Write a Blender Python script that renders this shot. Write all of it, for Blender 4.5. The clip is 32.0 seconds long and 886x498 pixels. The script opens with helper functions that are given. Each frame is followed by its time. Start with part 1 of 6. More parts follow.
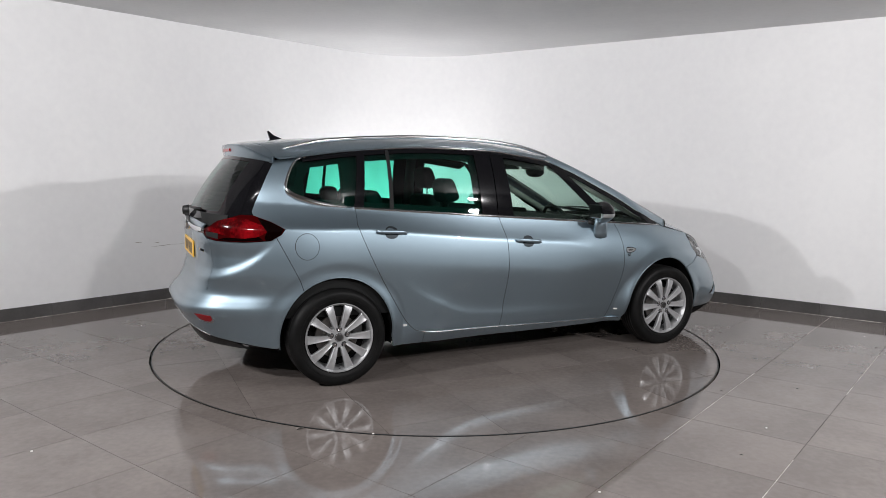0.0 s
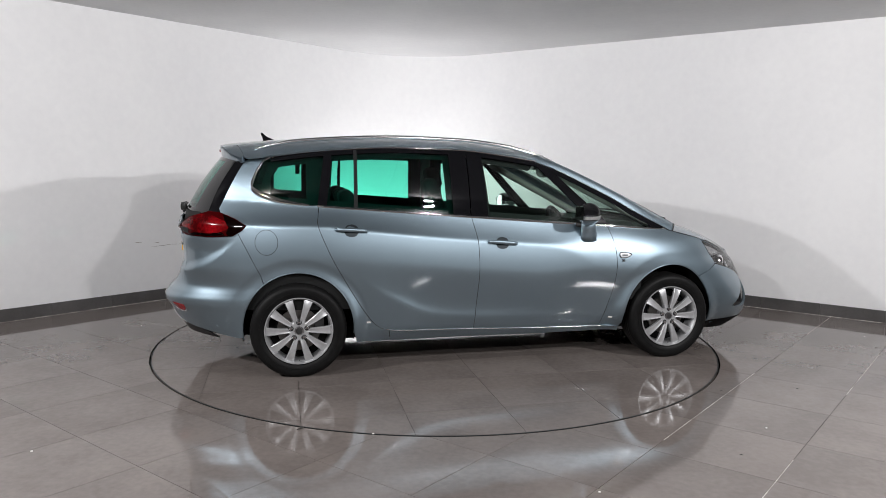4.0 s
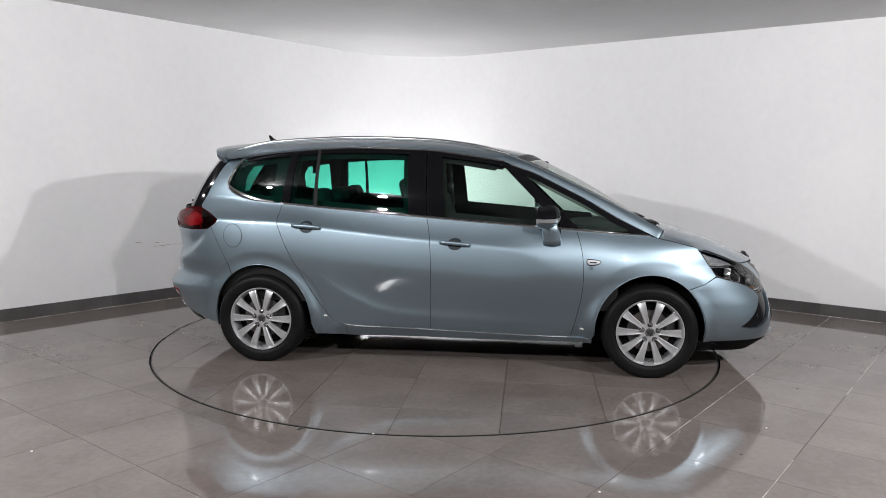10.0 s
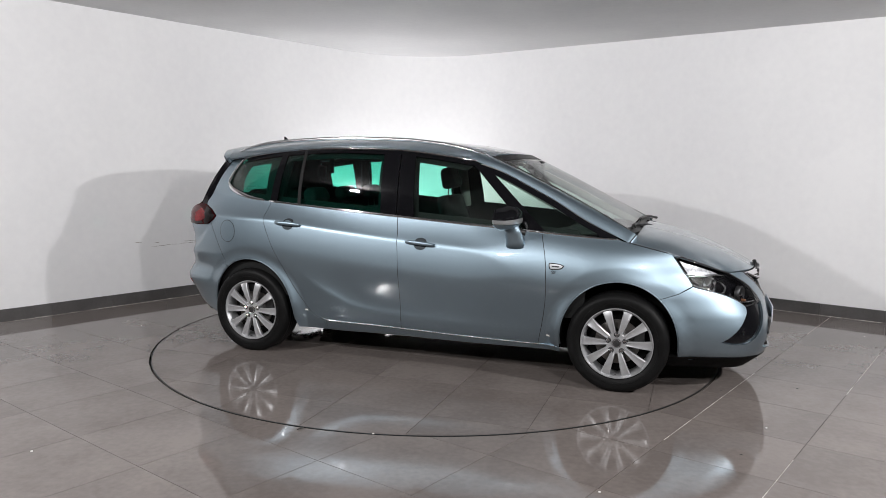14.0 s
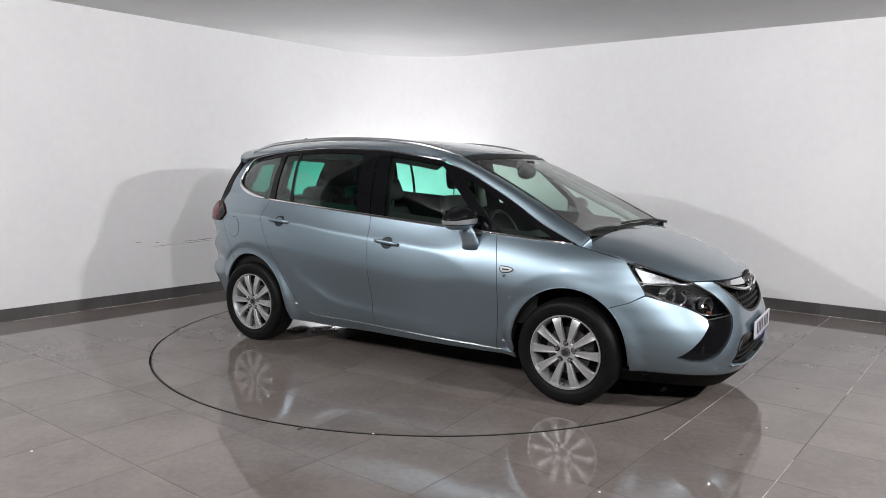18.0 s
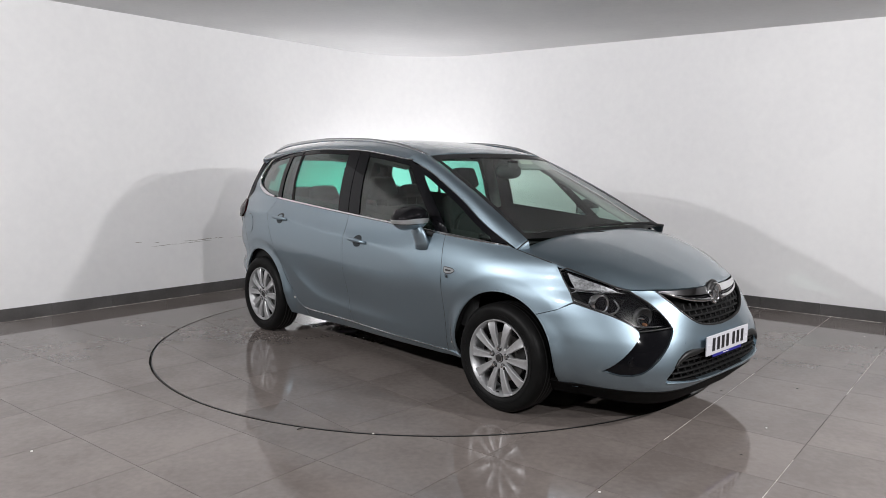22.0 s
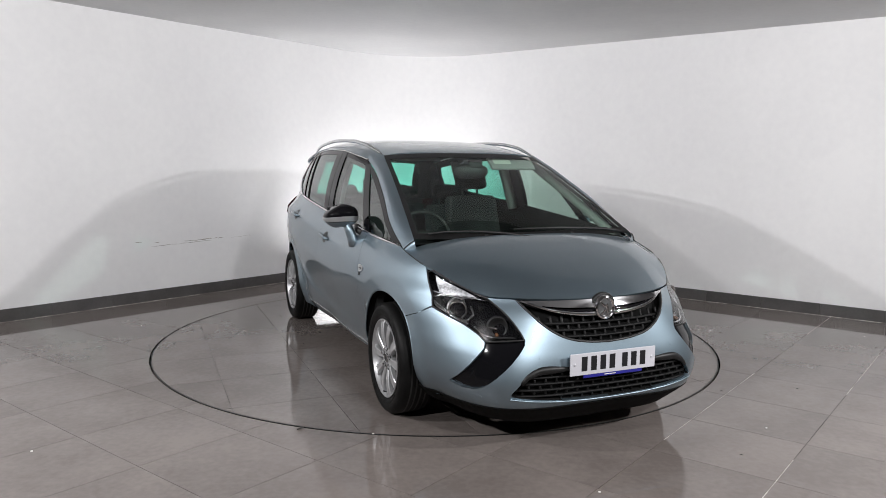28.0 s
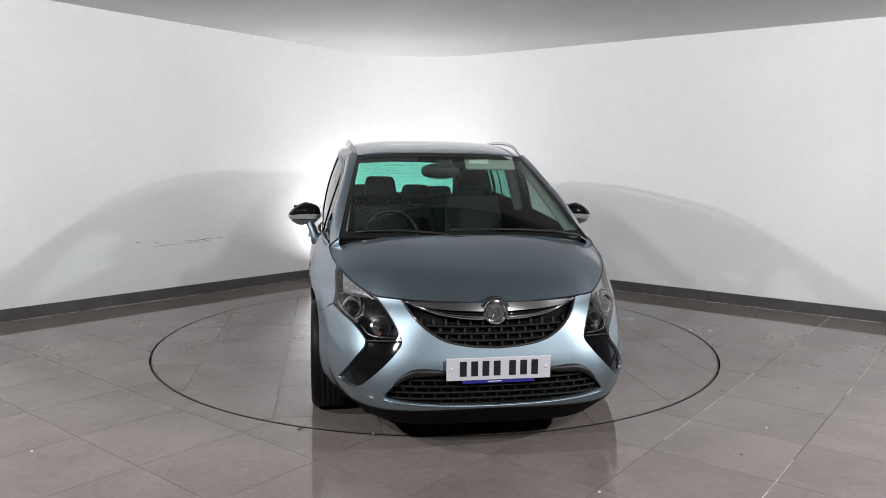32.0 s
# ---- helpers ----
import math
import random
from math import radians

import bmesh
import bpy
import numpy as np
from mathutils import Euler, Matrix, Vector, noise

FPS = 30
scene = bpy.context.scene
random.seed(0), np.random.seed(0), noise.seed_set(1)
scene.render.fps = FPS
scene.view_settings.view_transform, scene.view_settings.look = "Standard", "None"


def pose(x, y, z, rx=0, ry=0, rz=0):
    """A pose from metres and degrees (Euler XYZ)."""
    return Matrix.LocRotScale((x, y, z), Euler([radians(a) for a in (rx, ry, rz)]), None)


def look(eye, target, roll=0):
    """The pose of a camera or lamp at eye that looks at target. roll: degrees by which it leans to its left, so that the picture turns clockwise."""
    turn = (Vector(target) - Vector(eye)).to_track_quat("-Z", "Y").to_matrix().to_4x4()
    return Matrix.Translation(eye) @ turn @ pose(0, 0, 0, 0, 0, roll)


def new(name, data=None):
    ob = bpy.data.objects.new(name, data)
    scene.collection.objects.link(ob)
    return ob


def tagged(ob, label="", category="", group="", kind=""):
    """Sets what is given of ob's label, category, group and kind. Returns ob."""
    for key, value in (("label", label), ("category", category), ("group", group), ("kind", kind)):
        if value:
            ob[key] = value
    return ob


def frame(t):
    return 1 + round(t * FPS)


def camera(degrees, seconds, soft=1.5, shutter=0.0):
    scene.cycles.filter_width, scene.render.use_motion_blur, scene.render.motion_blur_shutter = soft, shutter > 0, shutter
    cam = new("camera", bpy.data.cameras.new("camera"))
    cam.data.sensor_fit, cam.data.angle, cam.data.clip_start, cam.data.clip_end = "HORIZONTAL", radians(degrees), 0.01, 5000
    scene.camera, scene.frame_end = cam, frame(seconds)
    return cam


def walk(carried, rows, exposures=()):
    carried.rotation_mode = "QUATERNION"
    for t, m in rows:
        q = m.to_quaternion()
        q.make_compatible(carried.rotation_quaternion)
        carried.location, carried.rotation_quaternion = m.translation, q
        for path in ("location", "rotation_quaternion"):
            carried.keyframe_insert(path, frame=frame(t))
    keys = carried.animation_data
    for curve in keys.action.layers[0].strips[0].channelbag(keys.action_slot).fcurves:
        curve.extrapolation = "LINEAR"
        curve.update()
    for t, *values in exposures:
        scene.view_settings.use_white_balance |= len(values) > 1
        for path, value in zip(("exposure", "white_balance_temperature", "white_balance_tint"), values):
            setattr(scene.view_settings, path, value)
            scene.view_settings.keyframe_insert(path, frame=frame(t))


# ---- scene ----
cam = camera(64.27, 32.0, soft=0.3)
EYE = (0.0, -5.886, 1.441)
AIM = look(EYE, (EYE[0] + math.sin(radians(0.52)), EYE[1] + math.cos(radians(0.52)), EYE[2] - math.tan(radians(6.749))), 0.541)
walk(cam, [(0.0, AIM), (32.0, AIM)])

# ---------------------------------------------------------------- world and lamps
world = bpy.data.worlds.new("world")
scene.world = world
world.use_nodes = True
world.node_tree.nodes["Background"].inputs[0].default_value = (0.6, 0.65, 0.7, 1)
world.node_tree.nodes["Background"].inputs[1].default_value = 0.02
scene.view_settings.exposure = 0.02

CEIL = 2.89


def panel_lamp(name, eye, target, w, h, watts, color=(1.0, 0.985, 1.0)):
    """Area light inside a wall-hung studio lamp."""
    data = bpy.data.lights.new(name, "AREA")
    data.shape, data.size, data.size_y, data.energy, data.color = "RECTANGLE", w, h, watts, color
    ob = new(name, data)
    ob.matrix_world = look(eye, target)
    return ob


LAMPS = [
    ((3.95, -3.5, 2.5), (0.6, 0.0, 0.7), 0.16, 0.10, 122),
    ((1.9, -5.5, 2.6), (0.3, 0.0, 0.9), 0.16, 0.10, 84),
    ((-3.75, -3.4, 2.72), (0.8, 0.3, 0.9), 0.16, 0.10, 114),
    ((-2.0, -5.2, 2.75), (0.4, 0.0, 0.9), 0.16, 0.10, 76),
]
for eye, aim, w, h, watts in LAMPS:
    panel_lamp("studio_light", eye, aim, w, h, watts)
panel_lamp("corner_light", (-0.80, 2.98, 0.25), (-0.86, 3.55, 1.45), 0.5, 0.22, 82)

# ---------------------------------------------------------------- materials


def material(name, color=(0.5, 0.5, 0.5), rough=0.5, metal=0.0, coat=0.0, spec=0.5, emit=None, strength=0.0):
    m = bpy.data.materials.new(name)
    m.use_nodes = True
    b = m.node_tree.nodes["Principled BSDF"]
    b.inputs["Base Color"].default_value = (*color, 1)
    b.inputs["Roughness"].default_value = rough
    b.inputs["Metallic"].default_value = metal
    b.inputs["Coat Weight"].default_value = coat
    b.inputs["Coat Roughness"].default_value = 0.03
    b.inputs["Specular IOR Level"].default_value = spec
    if emit:
        b.inputs["Emission Color"].default_value = (*emit, 1)
        b.inputs["Emission Strength"].default_value = strength
    return m


def vary(m, low, high, scale=3.0, detail=4.0, fine=None, bump=0.0, bump_scale=200.0, rough=None, random_amount=0.0, coords="Object"):
    """Mottling between two colours at one or two scales, fine relief, uneven gloss, and a shift from piece to piece."""
    t = m.node_tree
    b = t.nodes["Principled BSDF"]
    tc = t.nodes.new("ShaderNodeTexCoord")
    n = t.nodes.new("ShaderNodeTexNoise")
    n.inputs["Scale"].default_value, n.inputs["Detail"].default_value = scale, detail
    src = tc.outputs[coords]
    if random_amount:
        oi = t.nodes.new("ShaderNodeObjectInfo")
        add = t.nodes.new("ShaderNodeVectorMath")
        mul = t.nodes.new("ShaderNodeMath")
        mul.operation = "MULTIPLY"
        mul.inputs[1].default_value = 37.0
        t.links.new(oi.outputs["Random"], mul.inputs[0])
        t.links.new(tc.outputs[coords], add.inputs[0])
        t.links.new(mul.outputs[0], add.inputs[1])
        src = add.outputs[0]
    t.links.new(src, n.inputs["Vector"])
    fac = n.outputs["Fac"]
    if fine:
        f = t.nodes.new("ShaderNodeTexNoise")
        f.inputs["Scale"].default_value, f.inputs["Detail"].default_value = fine, 3.0
        t.links.new(src, f.inputs["Vector"])
        mix = t.nodes.new("ShaderNodeMath")
        mix.operation = "ADD"
        half = t.nodes.new("ShaderNodeMath")
        half.operation = "MULTIPLY_ADD"
        half.inputs[1].default_value, half.inputs[2].default_value = 0.5, -0.25
        t.links.new(f.outputs["Fac"], half.inputs[0])
        t.links.new(fac, mix.inputs[0])
        t.links.new(half.outputs[0], mix.inputs[1])
        fac = mix.outputs[0]
    if random_amount:
        sh = t.nodes.new("ShaderNodeMath")
        sh.operation = "MULTIPLY_ADD"
        sh.inputs[1].default_value, sh.inputs[2].default_value = random_amount, -random_amount / 2
        t.links.new(oi.outputs["Random"], sh.inputs[0])
        ad = t.nodes.new("ShaderNodeMath")
        t.links.new(fac, ad.inputs[0])
        t.links.new(sh.outputs[0], ad.inputs[1])
        fac = ad.outputs[0]
    ramp = t.nodes.new("ShaderNodeValToRGB")
    ramp.color_ramp.elements[0].position, ramp.color_ramp.elements[1].position = 0.3, 0.7
    ramp.color_ramp.elements[0].color, ramp.color_ramp.elements[1].color = (*low, 1), (*high, 1)
    t.links.new(fac, ramp.inputs["Fac"])
    t.links.new(ramp.outputs["Color"], b.inputs["Base Color"])
    if rough:
        mr = t.nodes.new("ShaderNodeMapRange")
        mr.inputs["To Min"].default_value, mr.inputs["To Max"].default_value = rough
        t.links.new(fac, mr.inputs["Value"])
        t.links.new(mr.outputs["Result"], b.inputs["Roughness"])
    if bump:
        bn = t.nodes.new("ShaderNodeTexNoise")
        bn.inputs["Scale"].default_value, bn.inputs["Detail"].default_value = bump_scale, 4.0
        t.links.new(src, bn.inputs["Vector"])
        bp = t.nodes.new("ShaderNodeBump")
        bp.inputs["Strength"].default_value, bp.inputs["Distance"].default_value = bump, 0.002
        t.links.new(bn.outputs["Fac"], bp.inputs["Height"])
        t.links.new(bp.outputs["Normal"], b.inputs["Normal"])
    return m


def glass(name, tint, power=2.8, base=0.07):
    """Thin tinted pane: clear with a colour, and a mirror gloss that grows at grazing angles."""
    m = bpy.data.materials.new(name)
    m.use_nodes = True
    t = m.node_tree
    t.nodes.remove(t.nodes["Principled BSDF"])
    tr = t.nodes.new("ShaderNodeBsdfTransparent")
    tr.inputs["Color"].default_value = (*tint, 1)
    gl = t.nodes.new("ShaderNodeBsdfGlossy")
    gl.inputs["Roughness"].default_value = 0.01
    lw = t.nodes.new("ShaderNodeLayerWeight")
    lw.inputs["Blend"].default_value = 0.5
    pw = t.nodes.new("ShaderNodeMath")
    pw.operation = "POWER"
    pw.inputs[1].default_value = power
    t.links.new(lw.outputs["Facing"], pw.inputs[0])
    fr = t.nodes.new("ShaderNodeMath")
    fr.operation = "MULTIPLY_ADD"
    fr.inputs[1].default_value, fr.inputs[2].default_value = 0.9, base
    t.links.new(pw.outputs[0], fr.inputs[0])
    mx = t.nodes.new("ShaderNodeMixShader")
    t.links.new(fr.outputs[0], mx.inputs[0])
    t.links.new(tr.outputs[0], mx.inputs[1])
    t.links.new(gl.outputs[0], mx.inputs[2])
    t.links.new(mx.outputs[0], t.nodes["Material Output"].inputs["Surface"])
    return m


def car_paint():
    m = material("silver_blue_paint", (0.19, 0.25, 0.29), 0.45, 1.0, 1.0)
    t = m.node_tree
    b = t.nodes["Principled BSDF"]
    tc = t.nodes.new("ShaderNodeTexCoord")
    v = t.nodes.new("ShaderNodeTexVoronoi")
    v.inputs["Scale"].default_value = 1800.0
    t.links.new(tc.outputs["Object"], v.inputs["Vector"])
    ramp = t.nodes.new("ShaderNodeValToRGB")
    ramp.color_ramp.elements[0].color, ramp.color_ramp.elements[1].color = (0.222, 0.290, 0.336, 1), (0.300, 0.380, 0.434, 1)
    t.links.new(v.outputs["Color"], ramp.inputs["Fac"])
    t.links.new(ramp.outputs["Color"], b.inputs["Base Color"])
    b.inputs["Coat Roughness"].default_value = 0.025
    return m


WALL = vary(material("white_wall_paint", rough=0.6), (0.76, 0.76, 0.765), (0.81, 0.81, 0.81), 0.9, 3.0, 14.0, 0.12, 260.0)
CEILING = vary(material("ceiling_paint", rough=0.8), (0.62, 0.62, 0.625), (0.67, 0.67, 0.67), 1.2, 3.0, 18.0, 0.1, 220.0)
TILE = vary(material("polished_grey_tile", rough=0.07), (0.138, 0.119, 0.110), (0.19, 0.165, 0.152), 2.2, 6.0, 30.0, 0.0, rough=(0.035, 0.085), random_amount=0.10)
GROUT = vary(material("dark_grout", rough=0.9), (0.03, 0.024, 0.02), (0.14, 0.115, 0.10), 2.0, 4.0)
GROUT_PALE = vary(material("pale_worn_grout", rough=0.8), (0.14, 0.12, 0.11), (0.62, 0.58, 0.54), 5.0, 4.0, 40.0)
SKIRT = vary(material("dark_grey_skirting_tile", rough=0.3), (0.075, 0.072, 0.07), (0.105, 0.10, 0.098), 4.0, 4.0, 40.0, random_amount=0.2)
STEEL_SEAM = material("black_seam_edge", (0.012, 0.012, 0.012), 0.5)
SCUFF = vary(material("scuff_stain", rough=0.7), (0.15, 0.13, 0.11), (0.45, 0.42, 0.38), 30.0, 4.0)
# wall colour with the lack of light behind the camera put into it
WALL_UNLIT = vary(material("unlit_wall_tone", rough=0.7), (0.17, 0.171, 0.173), (0.21, 0.21, 0.213), 0.8, 3.0, 12.0, 0.1, 200.0)
# pale and dark specks paint the sparkle of a faceted silver reflector
REFLECTOR = vary(material("lamp_reflector_sparkle", rough=0.35, metal=0.5), (0.16, 0.16, 0.163), (0.46, 0.465, 0.47), 60.0, 2.0, 160.0)
# shaded copy of the ceiling paint, for its unseen stretch
CEILING_UNLIT = vary(material("unlit_ceiling_tone", rough=0.8), (0.13, 0.13, 0.132), (0.165, 0.165, 0.167), 0.8, 3.0, 12.0)
# body colour darkened by the shade inside the handle cups
RECESS_SHADE = material("recess_shade_tone", (0.03, 0.038, 0.043), 0.45, 0.6)
CHIP = material("pale_chip", (0.7, 0.68, 0.65), 0.5)
PAINT = car_paint()
BLACK_GLOSS = material("gloss_black", (0.005, 0.005, 0.006), 0.07, 0.0, 0.0, 0.25)
BLACK = vary(material("black_plastic", rough=0.45, spec=0.35), (0.006, 0.006, 0.006), (0.011, 0.011, 0.011), 30.0, 3.0, bump=0.15, bump_scale=500.0)
LIP_BLACK = vary(material("lip_plastic", rough=0.6, spec=0.04), (0.004, 0.004, 0.004), (0.008, 0.008, 0.008), 30.0, 3.0)
UNDER = material("underbody_black", (0.008, 0.008, 0.008), 0.9, spec=0.1)
RUBBER = vary(material("tyre_rubber", rough=0.5, spec=0.12), (0.004, 0.004, 0.004), (0.007, 0.007, 0.007), 12.0, 4.0, 80.0, 0.2, 300.0)
SEAL = material("rubber_seal", (0.01, 0.01, 0.01), 0.5)
CHROME = material("chrome", (0.80, 0.80, 0.81), 0.07, 1.0)
SILVER_BAND = material("silver_paint", (0.50, 0.52, 0.53), 0.3, 0.8, 0.5)
SATIN = material("satin_aluminium", (0.62, 0.63, 0.64), 0.25, 1.0)
ALLOY = vary(material("silver_alloy", rough=0.38, metal=0.6, coat=0.4), (0.40, 0.405, 0.415), (0.49, 0.495, 0.50), 9.0, 3.0, 60.0)
DARK_METAL = material("dark_metal", (0.06, 0.06, 0.06), 0.45, 0.8)
BRAKE = material("brake_steel", (0.22, 0.21, 0.20), 0.35, 0.9)
FABRIC = vary(material("charcoal_fabric", rough=0.95), (0.009, 0.0095, 0.010), (0.018, 0.0185, 0.019), 40.0, 3.0, 300.0, 0.3, 700.0)
TRIM_GREY = material("grey_trim_plastic", (0.010, 0.0105, 0.0105), 0.7, spec=0.2)
DASH_GREY = vary(material("dashboard_plastic", rough=0.75, spec=0.2), (0.022, 0.024, 0.024), (0.034, 0.036, 0.036), 20.0, 3.0, bump=0.2, bump_scale=400.0)
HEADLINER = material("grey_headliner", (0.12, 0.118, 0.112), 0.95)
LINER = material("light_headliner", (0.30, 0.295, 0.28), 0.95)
GLASS_FRONT = glass("clear_green_glass", (0.79, 0.945, 0.875))
GLASS_SCREEN = glass("windscreen_glass", (0.75, 0.92, 0.845), 3.6, 0.045)
GLASS_REAR = glass("tinted_green_glass", (0.26, 0.72, 0.60))
GLASS_BACK = glass("dark_tinted_glass", (0.17, 0.55, 0.46), 5.0)
BADGE_GREY = material("badge_grey", (0.22, 0.225, 0.23), 0.3, 0.8)
LENS = glass("clear_lens", (0.93, 0.94, 0.95), 4.5)
RED_LENS = vary(material("red_lamp_lens", rough=0.12, spec=0.25), (0.035, 0.0005, 0.001), (0.20, 0.0025, 0.005), 7.0, 0.5, 60.0)
RED_DEEP = material("deep_red_lens", (0.030, 0.0007, 0.001), 0.2, 0.0, 0.0, 0.06)
RED_DARK = material("smoked_red_lens", (0.002, 0.0003, 0.0003), 0.1, 0.0, 0.0, 0.25)
RED_BRIGHT = material("bright_red_reflector", (0.22, 0.004, 0.008), 0.2, 0.0, 0.0)
RED_REFLECTOR = material("red_reflector", (0.20, 0.004, 0.008), 0.2, 0.0, 0.0)
GRILLE_BLACK = vary(material("matt_black_grille", rough=0.55, spec=0.22), (0.004, 0.004, 0.004), (0.008, 0.008, 0.008), 40.0, 3.0)
AMBER = material("amber_bulb", (0.16, 0.07, 0.03), 0.25)
PLATE_WHITE = material("white_reflective_plate", (0.52, 0.52, 0.555), 0.4)
PLATE_YELLOW = material("yellow_reflective_plate", (0.75, 0.42, 0.04), 0.35)
PLATE_BLUE = material("blue_plate_strip", (0.02, 0.02, 0.22), 0.35)
INK = material("black_ink", (0.01, 0.01, 0.012), 0.4)
PAPER = material("paper_sticker", (0.7, 0.7, 0.62), 0.6)
CHIP_DARK = material("dark_speck", (0.05, 0.045, 0.04), 0.7)

# ---------------------------------------------------------------- mesh helpers


def link_mesh(name, verts, faces, mat, parent=None, smooth=False, normals=None, label=""):
    me = bpy.data.meshes.new(name)
    me.from_pydata([tuple(v) for v in verts], [], faces)
    me.materials.append(mat)
    if smooth:
        me.polygons.foreach_set("use_smooth", [True] * len(me.polygons))
    me.update()
    if normals is not None:
        me.normals_split_custom_set_from_vertices([tuple(n) for n in normals])
    ob = new(name, me)
    ob.parent = parent
    if label:
        ob["label"] = label
    return ob


def part(name, bm, mat, parent, label="", smooth=False, angle=None):
    """Link a bmesh as one mesh object under a thing or a part."""
    me = bpy.data.meshes.new(name)
    bmesh.ops.recalc_face_normals(bm, faces=bm.faces)
    bm.to_mesh(me)
    bm.free()
    me.materials.append(mat)
    if smooth:
        me.polygons.foreach_set("use_smooth", [True] * len(me.polygons))
        if angle:
            me.set_sharp_from_angle(angle=radians(angle))
    ob = new(name, me)
    ob.parent = parent
    if label:
        ob["label"] = label
    return ob


def box(size, at=(0, 0, 0), bevel=0.0, segs=2, rot=None, taper=None):
    """A bevelled box as a bmesh; taper narrows the top in x and y."""
    bm = bmesh.new()
    bmesh.ops.create_cube(bm, size=1.0)
    for v in bm.verts:
        v.co = Vector((v.co.x * size[0], v.co.y * size[1], v.co.z * size[2]))
        if taper and v.co.z > 0:
            v.co.x *= taper[0]
            v.co.y *= taper[1]
    if bevel:
        bmesh.ops.bevel(bm, geom=bm.edges[:], offset=bevel, segments=segs, profile=0.6, affect="EDGES", clamp_overlap=True)
    m = Matrix.Translation(at) @ (rot if rot else Matrix.Identity(4))
    bmesh.ops.transform(bm, matrix=m, verts=bm.verts)
    return bm


def lathe(profile, n=48, axis="Y", at=(0, 0, 0)):
    """Turn (radius, along) pairs round an axis."""
    bm = bmesh.new()
    rings = []
    for r, a in profile:
        ring = []
        for i in range(n):
            t = 2 * math.pi * i / n
            c, s = r * math.cos(t), r * math.sin(t)
            p = (c, a, s) if axis == "Y" else (a, c, s) if axis == "X" else (c, s, a)
            ring.append(bm.verts.new(Vector(p) + Vector(at)))
        rings.append(ring)
    for a, b in zip(rings, rings[1:]):
        for i in range(n):
            bm.faces.new((a[i], a[(i + 1) % n], b[(i + 1) % n], b[i]))
    return bm


def tube(points, radius, n=8, flat=1.0, closed=False, up=Vector((0, 0, 1)), taper=None):
    """Sweep an ellipse along a line of points; flat squeezes it along the second cross axis."""
    bm = bmesh.new()
    pts = [Vector(p) for p in points]
    rings = []
    for i, p in enumerate(pts):
        a = pts[i - 1] if (i > 0 or closed) else p
        b = pts[(i + 1) % len(pts)] if (i < len(pts) - 1 or closed) else p
        d = (b - a).normalized()
        s = d.cross(up)
        s = s.normalized() if s.length > 1e-4 else Vector((1, 0, 0))
        u = s.cross(d)
        k = taper(i / (len(pts) - 1)) if taper else 1.0
        rings.append([bm.verts.new(p + (s * math.cos(2 * math.pi * j / n) * radius * flat + u * math.sin(2 * math.pi * j / n) * radius) * k) for j in range(n)])
    last = len(rings) if closed else len(rings) - 1
    for i in range(last):
        a, b = rings[i], rings[(i + 1) % len(rings)]
        for j in range(n):
            bm.faces.new((a[j], a[(j + 1) % n], b[(j + 1) % n], b[j]))
    if not closed:
        bm.faces.new(rings[0])
        bm.faces.new(rings[-1])
    return bm


def join(*bms):
    out = bmesh.new()
    for b in bms:
        me = bpy.data.meshes.new("piece")
        b.to_mesh(me)
        b.free()
        out.from_mesh(me)
        bpy.data.meshes.remove(me)
    return out


def curve(*pts):
    """A smooth function through (x, y) pairs."""
    xs = np.array([p[0] for p in pts], float)
    ys = np.array([p[1] for p in pts], float)
    h = np.diff(xs)
    d = np.diff(ys) / h
    m = np.empty(len(xs))
    m[0], m[-1] = d[0], d[-1]
    for i in range(1, len(xs) - 1):
        m[i] = 0 if d[i - 1] * d[i] <= 0 else 3 * (h[i - 1] + h[i]) / ((2 * h[i] + h[i - 1]) / d[i - 1] + (h[i] + 2 * h[i - 1]) / d[i])

    def at(x):
        if x <= xs[0]:
            return ys[0] + m[0] * (x - xs[0])
        if x >= xs[-1]:
            return ys[-1] + m[-1] * (x - xs[-1])
        i = int(np.searchsorted(xs, x)) - 1
        t = (x - xs[i]) / h[i]
        return ((1 + 2 * t) * (1 - t) ** 2 * ys[i] + t * (1 - t) ** 2 * h[i] * m[i] + t * t * (3 - 2 * t) * ys[i + 1] + t * t * (t - 1) * h[i] * m[i + 1])
    return at


def spline(pts, step=0.02, closed=False):
    """Dense smooth line through control points (2D or 3D)."""
    p = [np.array(q, float) for q in pts]
    n = len(p)
    out = []
    for i in range(n if closed else n - 1):
        a, b = p[i], p[(i + 1) % n]
        za = p[i - 1] if (i > 0 or closed) else 2 * a - b
        zb = p[(i + 2) % n] if (i + 2 < n or closed) else 2 * b - a
        k = max(1, int(np.linalg.norm(b - a) / step))
        for j in range(k):
            t = j / k
            out.append(0.5 * (2 * a + (b - za) * t + (2 * za - 5 * a + 4 * b - zb) * t * t + (3 * a - za - 3 * b + zb) * t ** 3))
    if not closed:
        out.append(p[-1])
    return [tuple(float(c) for c in q) for q in out]


def dense(pts, step=0.03, closed=True):
    """Straight segments cut into short ones."""
    out = []
    n = len(pts)
    for i in range(n if closed else n - 1):
        a, b = np.array(pts[i], float), np.array(pts[(i + 1) % n], float)
        k = max(1, int(np.linalg.norm(b - a) / step))
        out += [tuple(a + (b - a) * j / k) for j in range(k)]
    if not closed:
        out.append(tuple(pts[-1]))
    return out


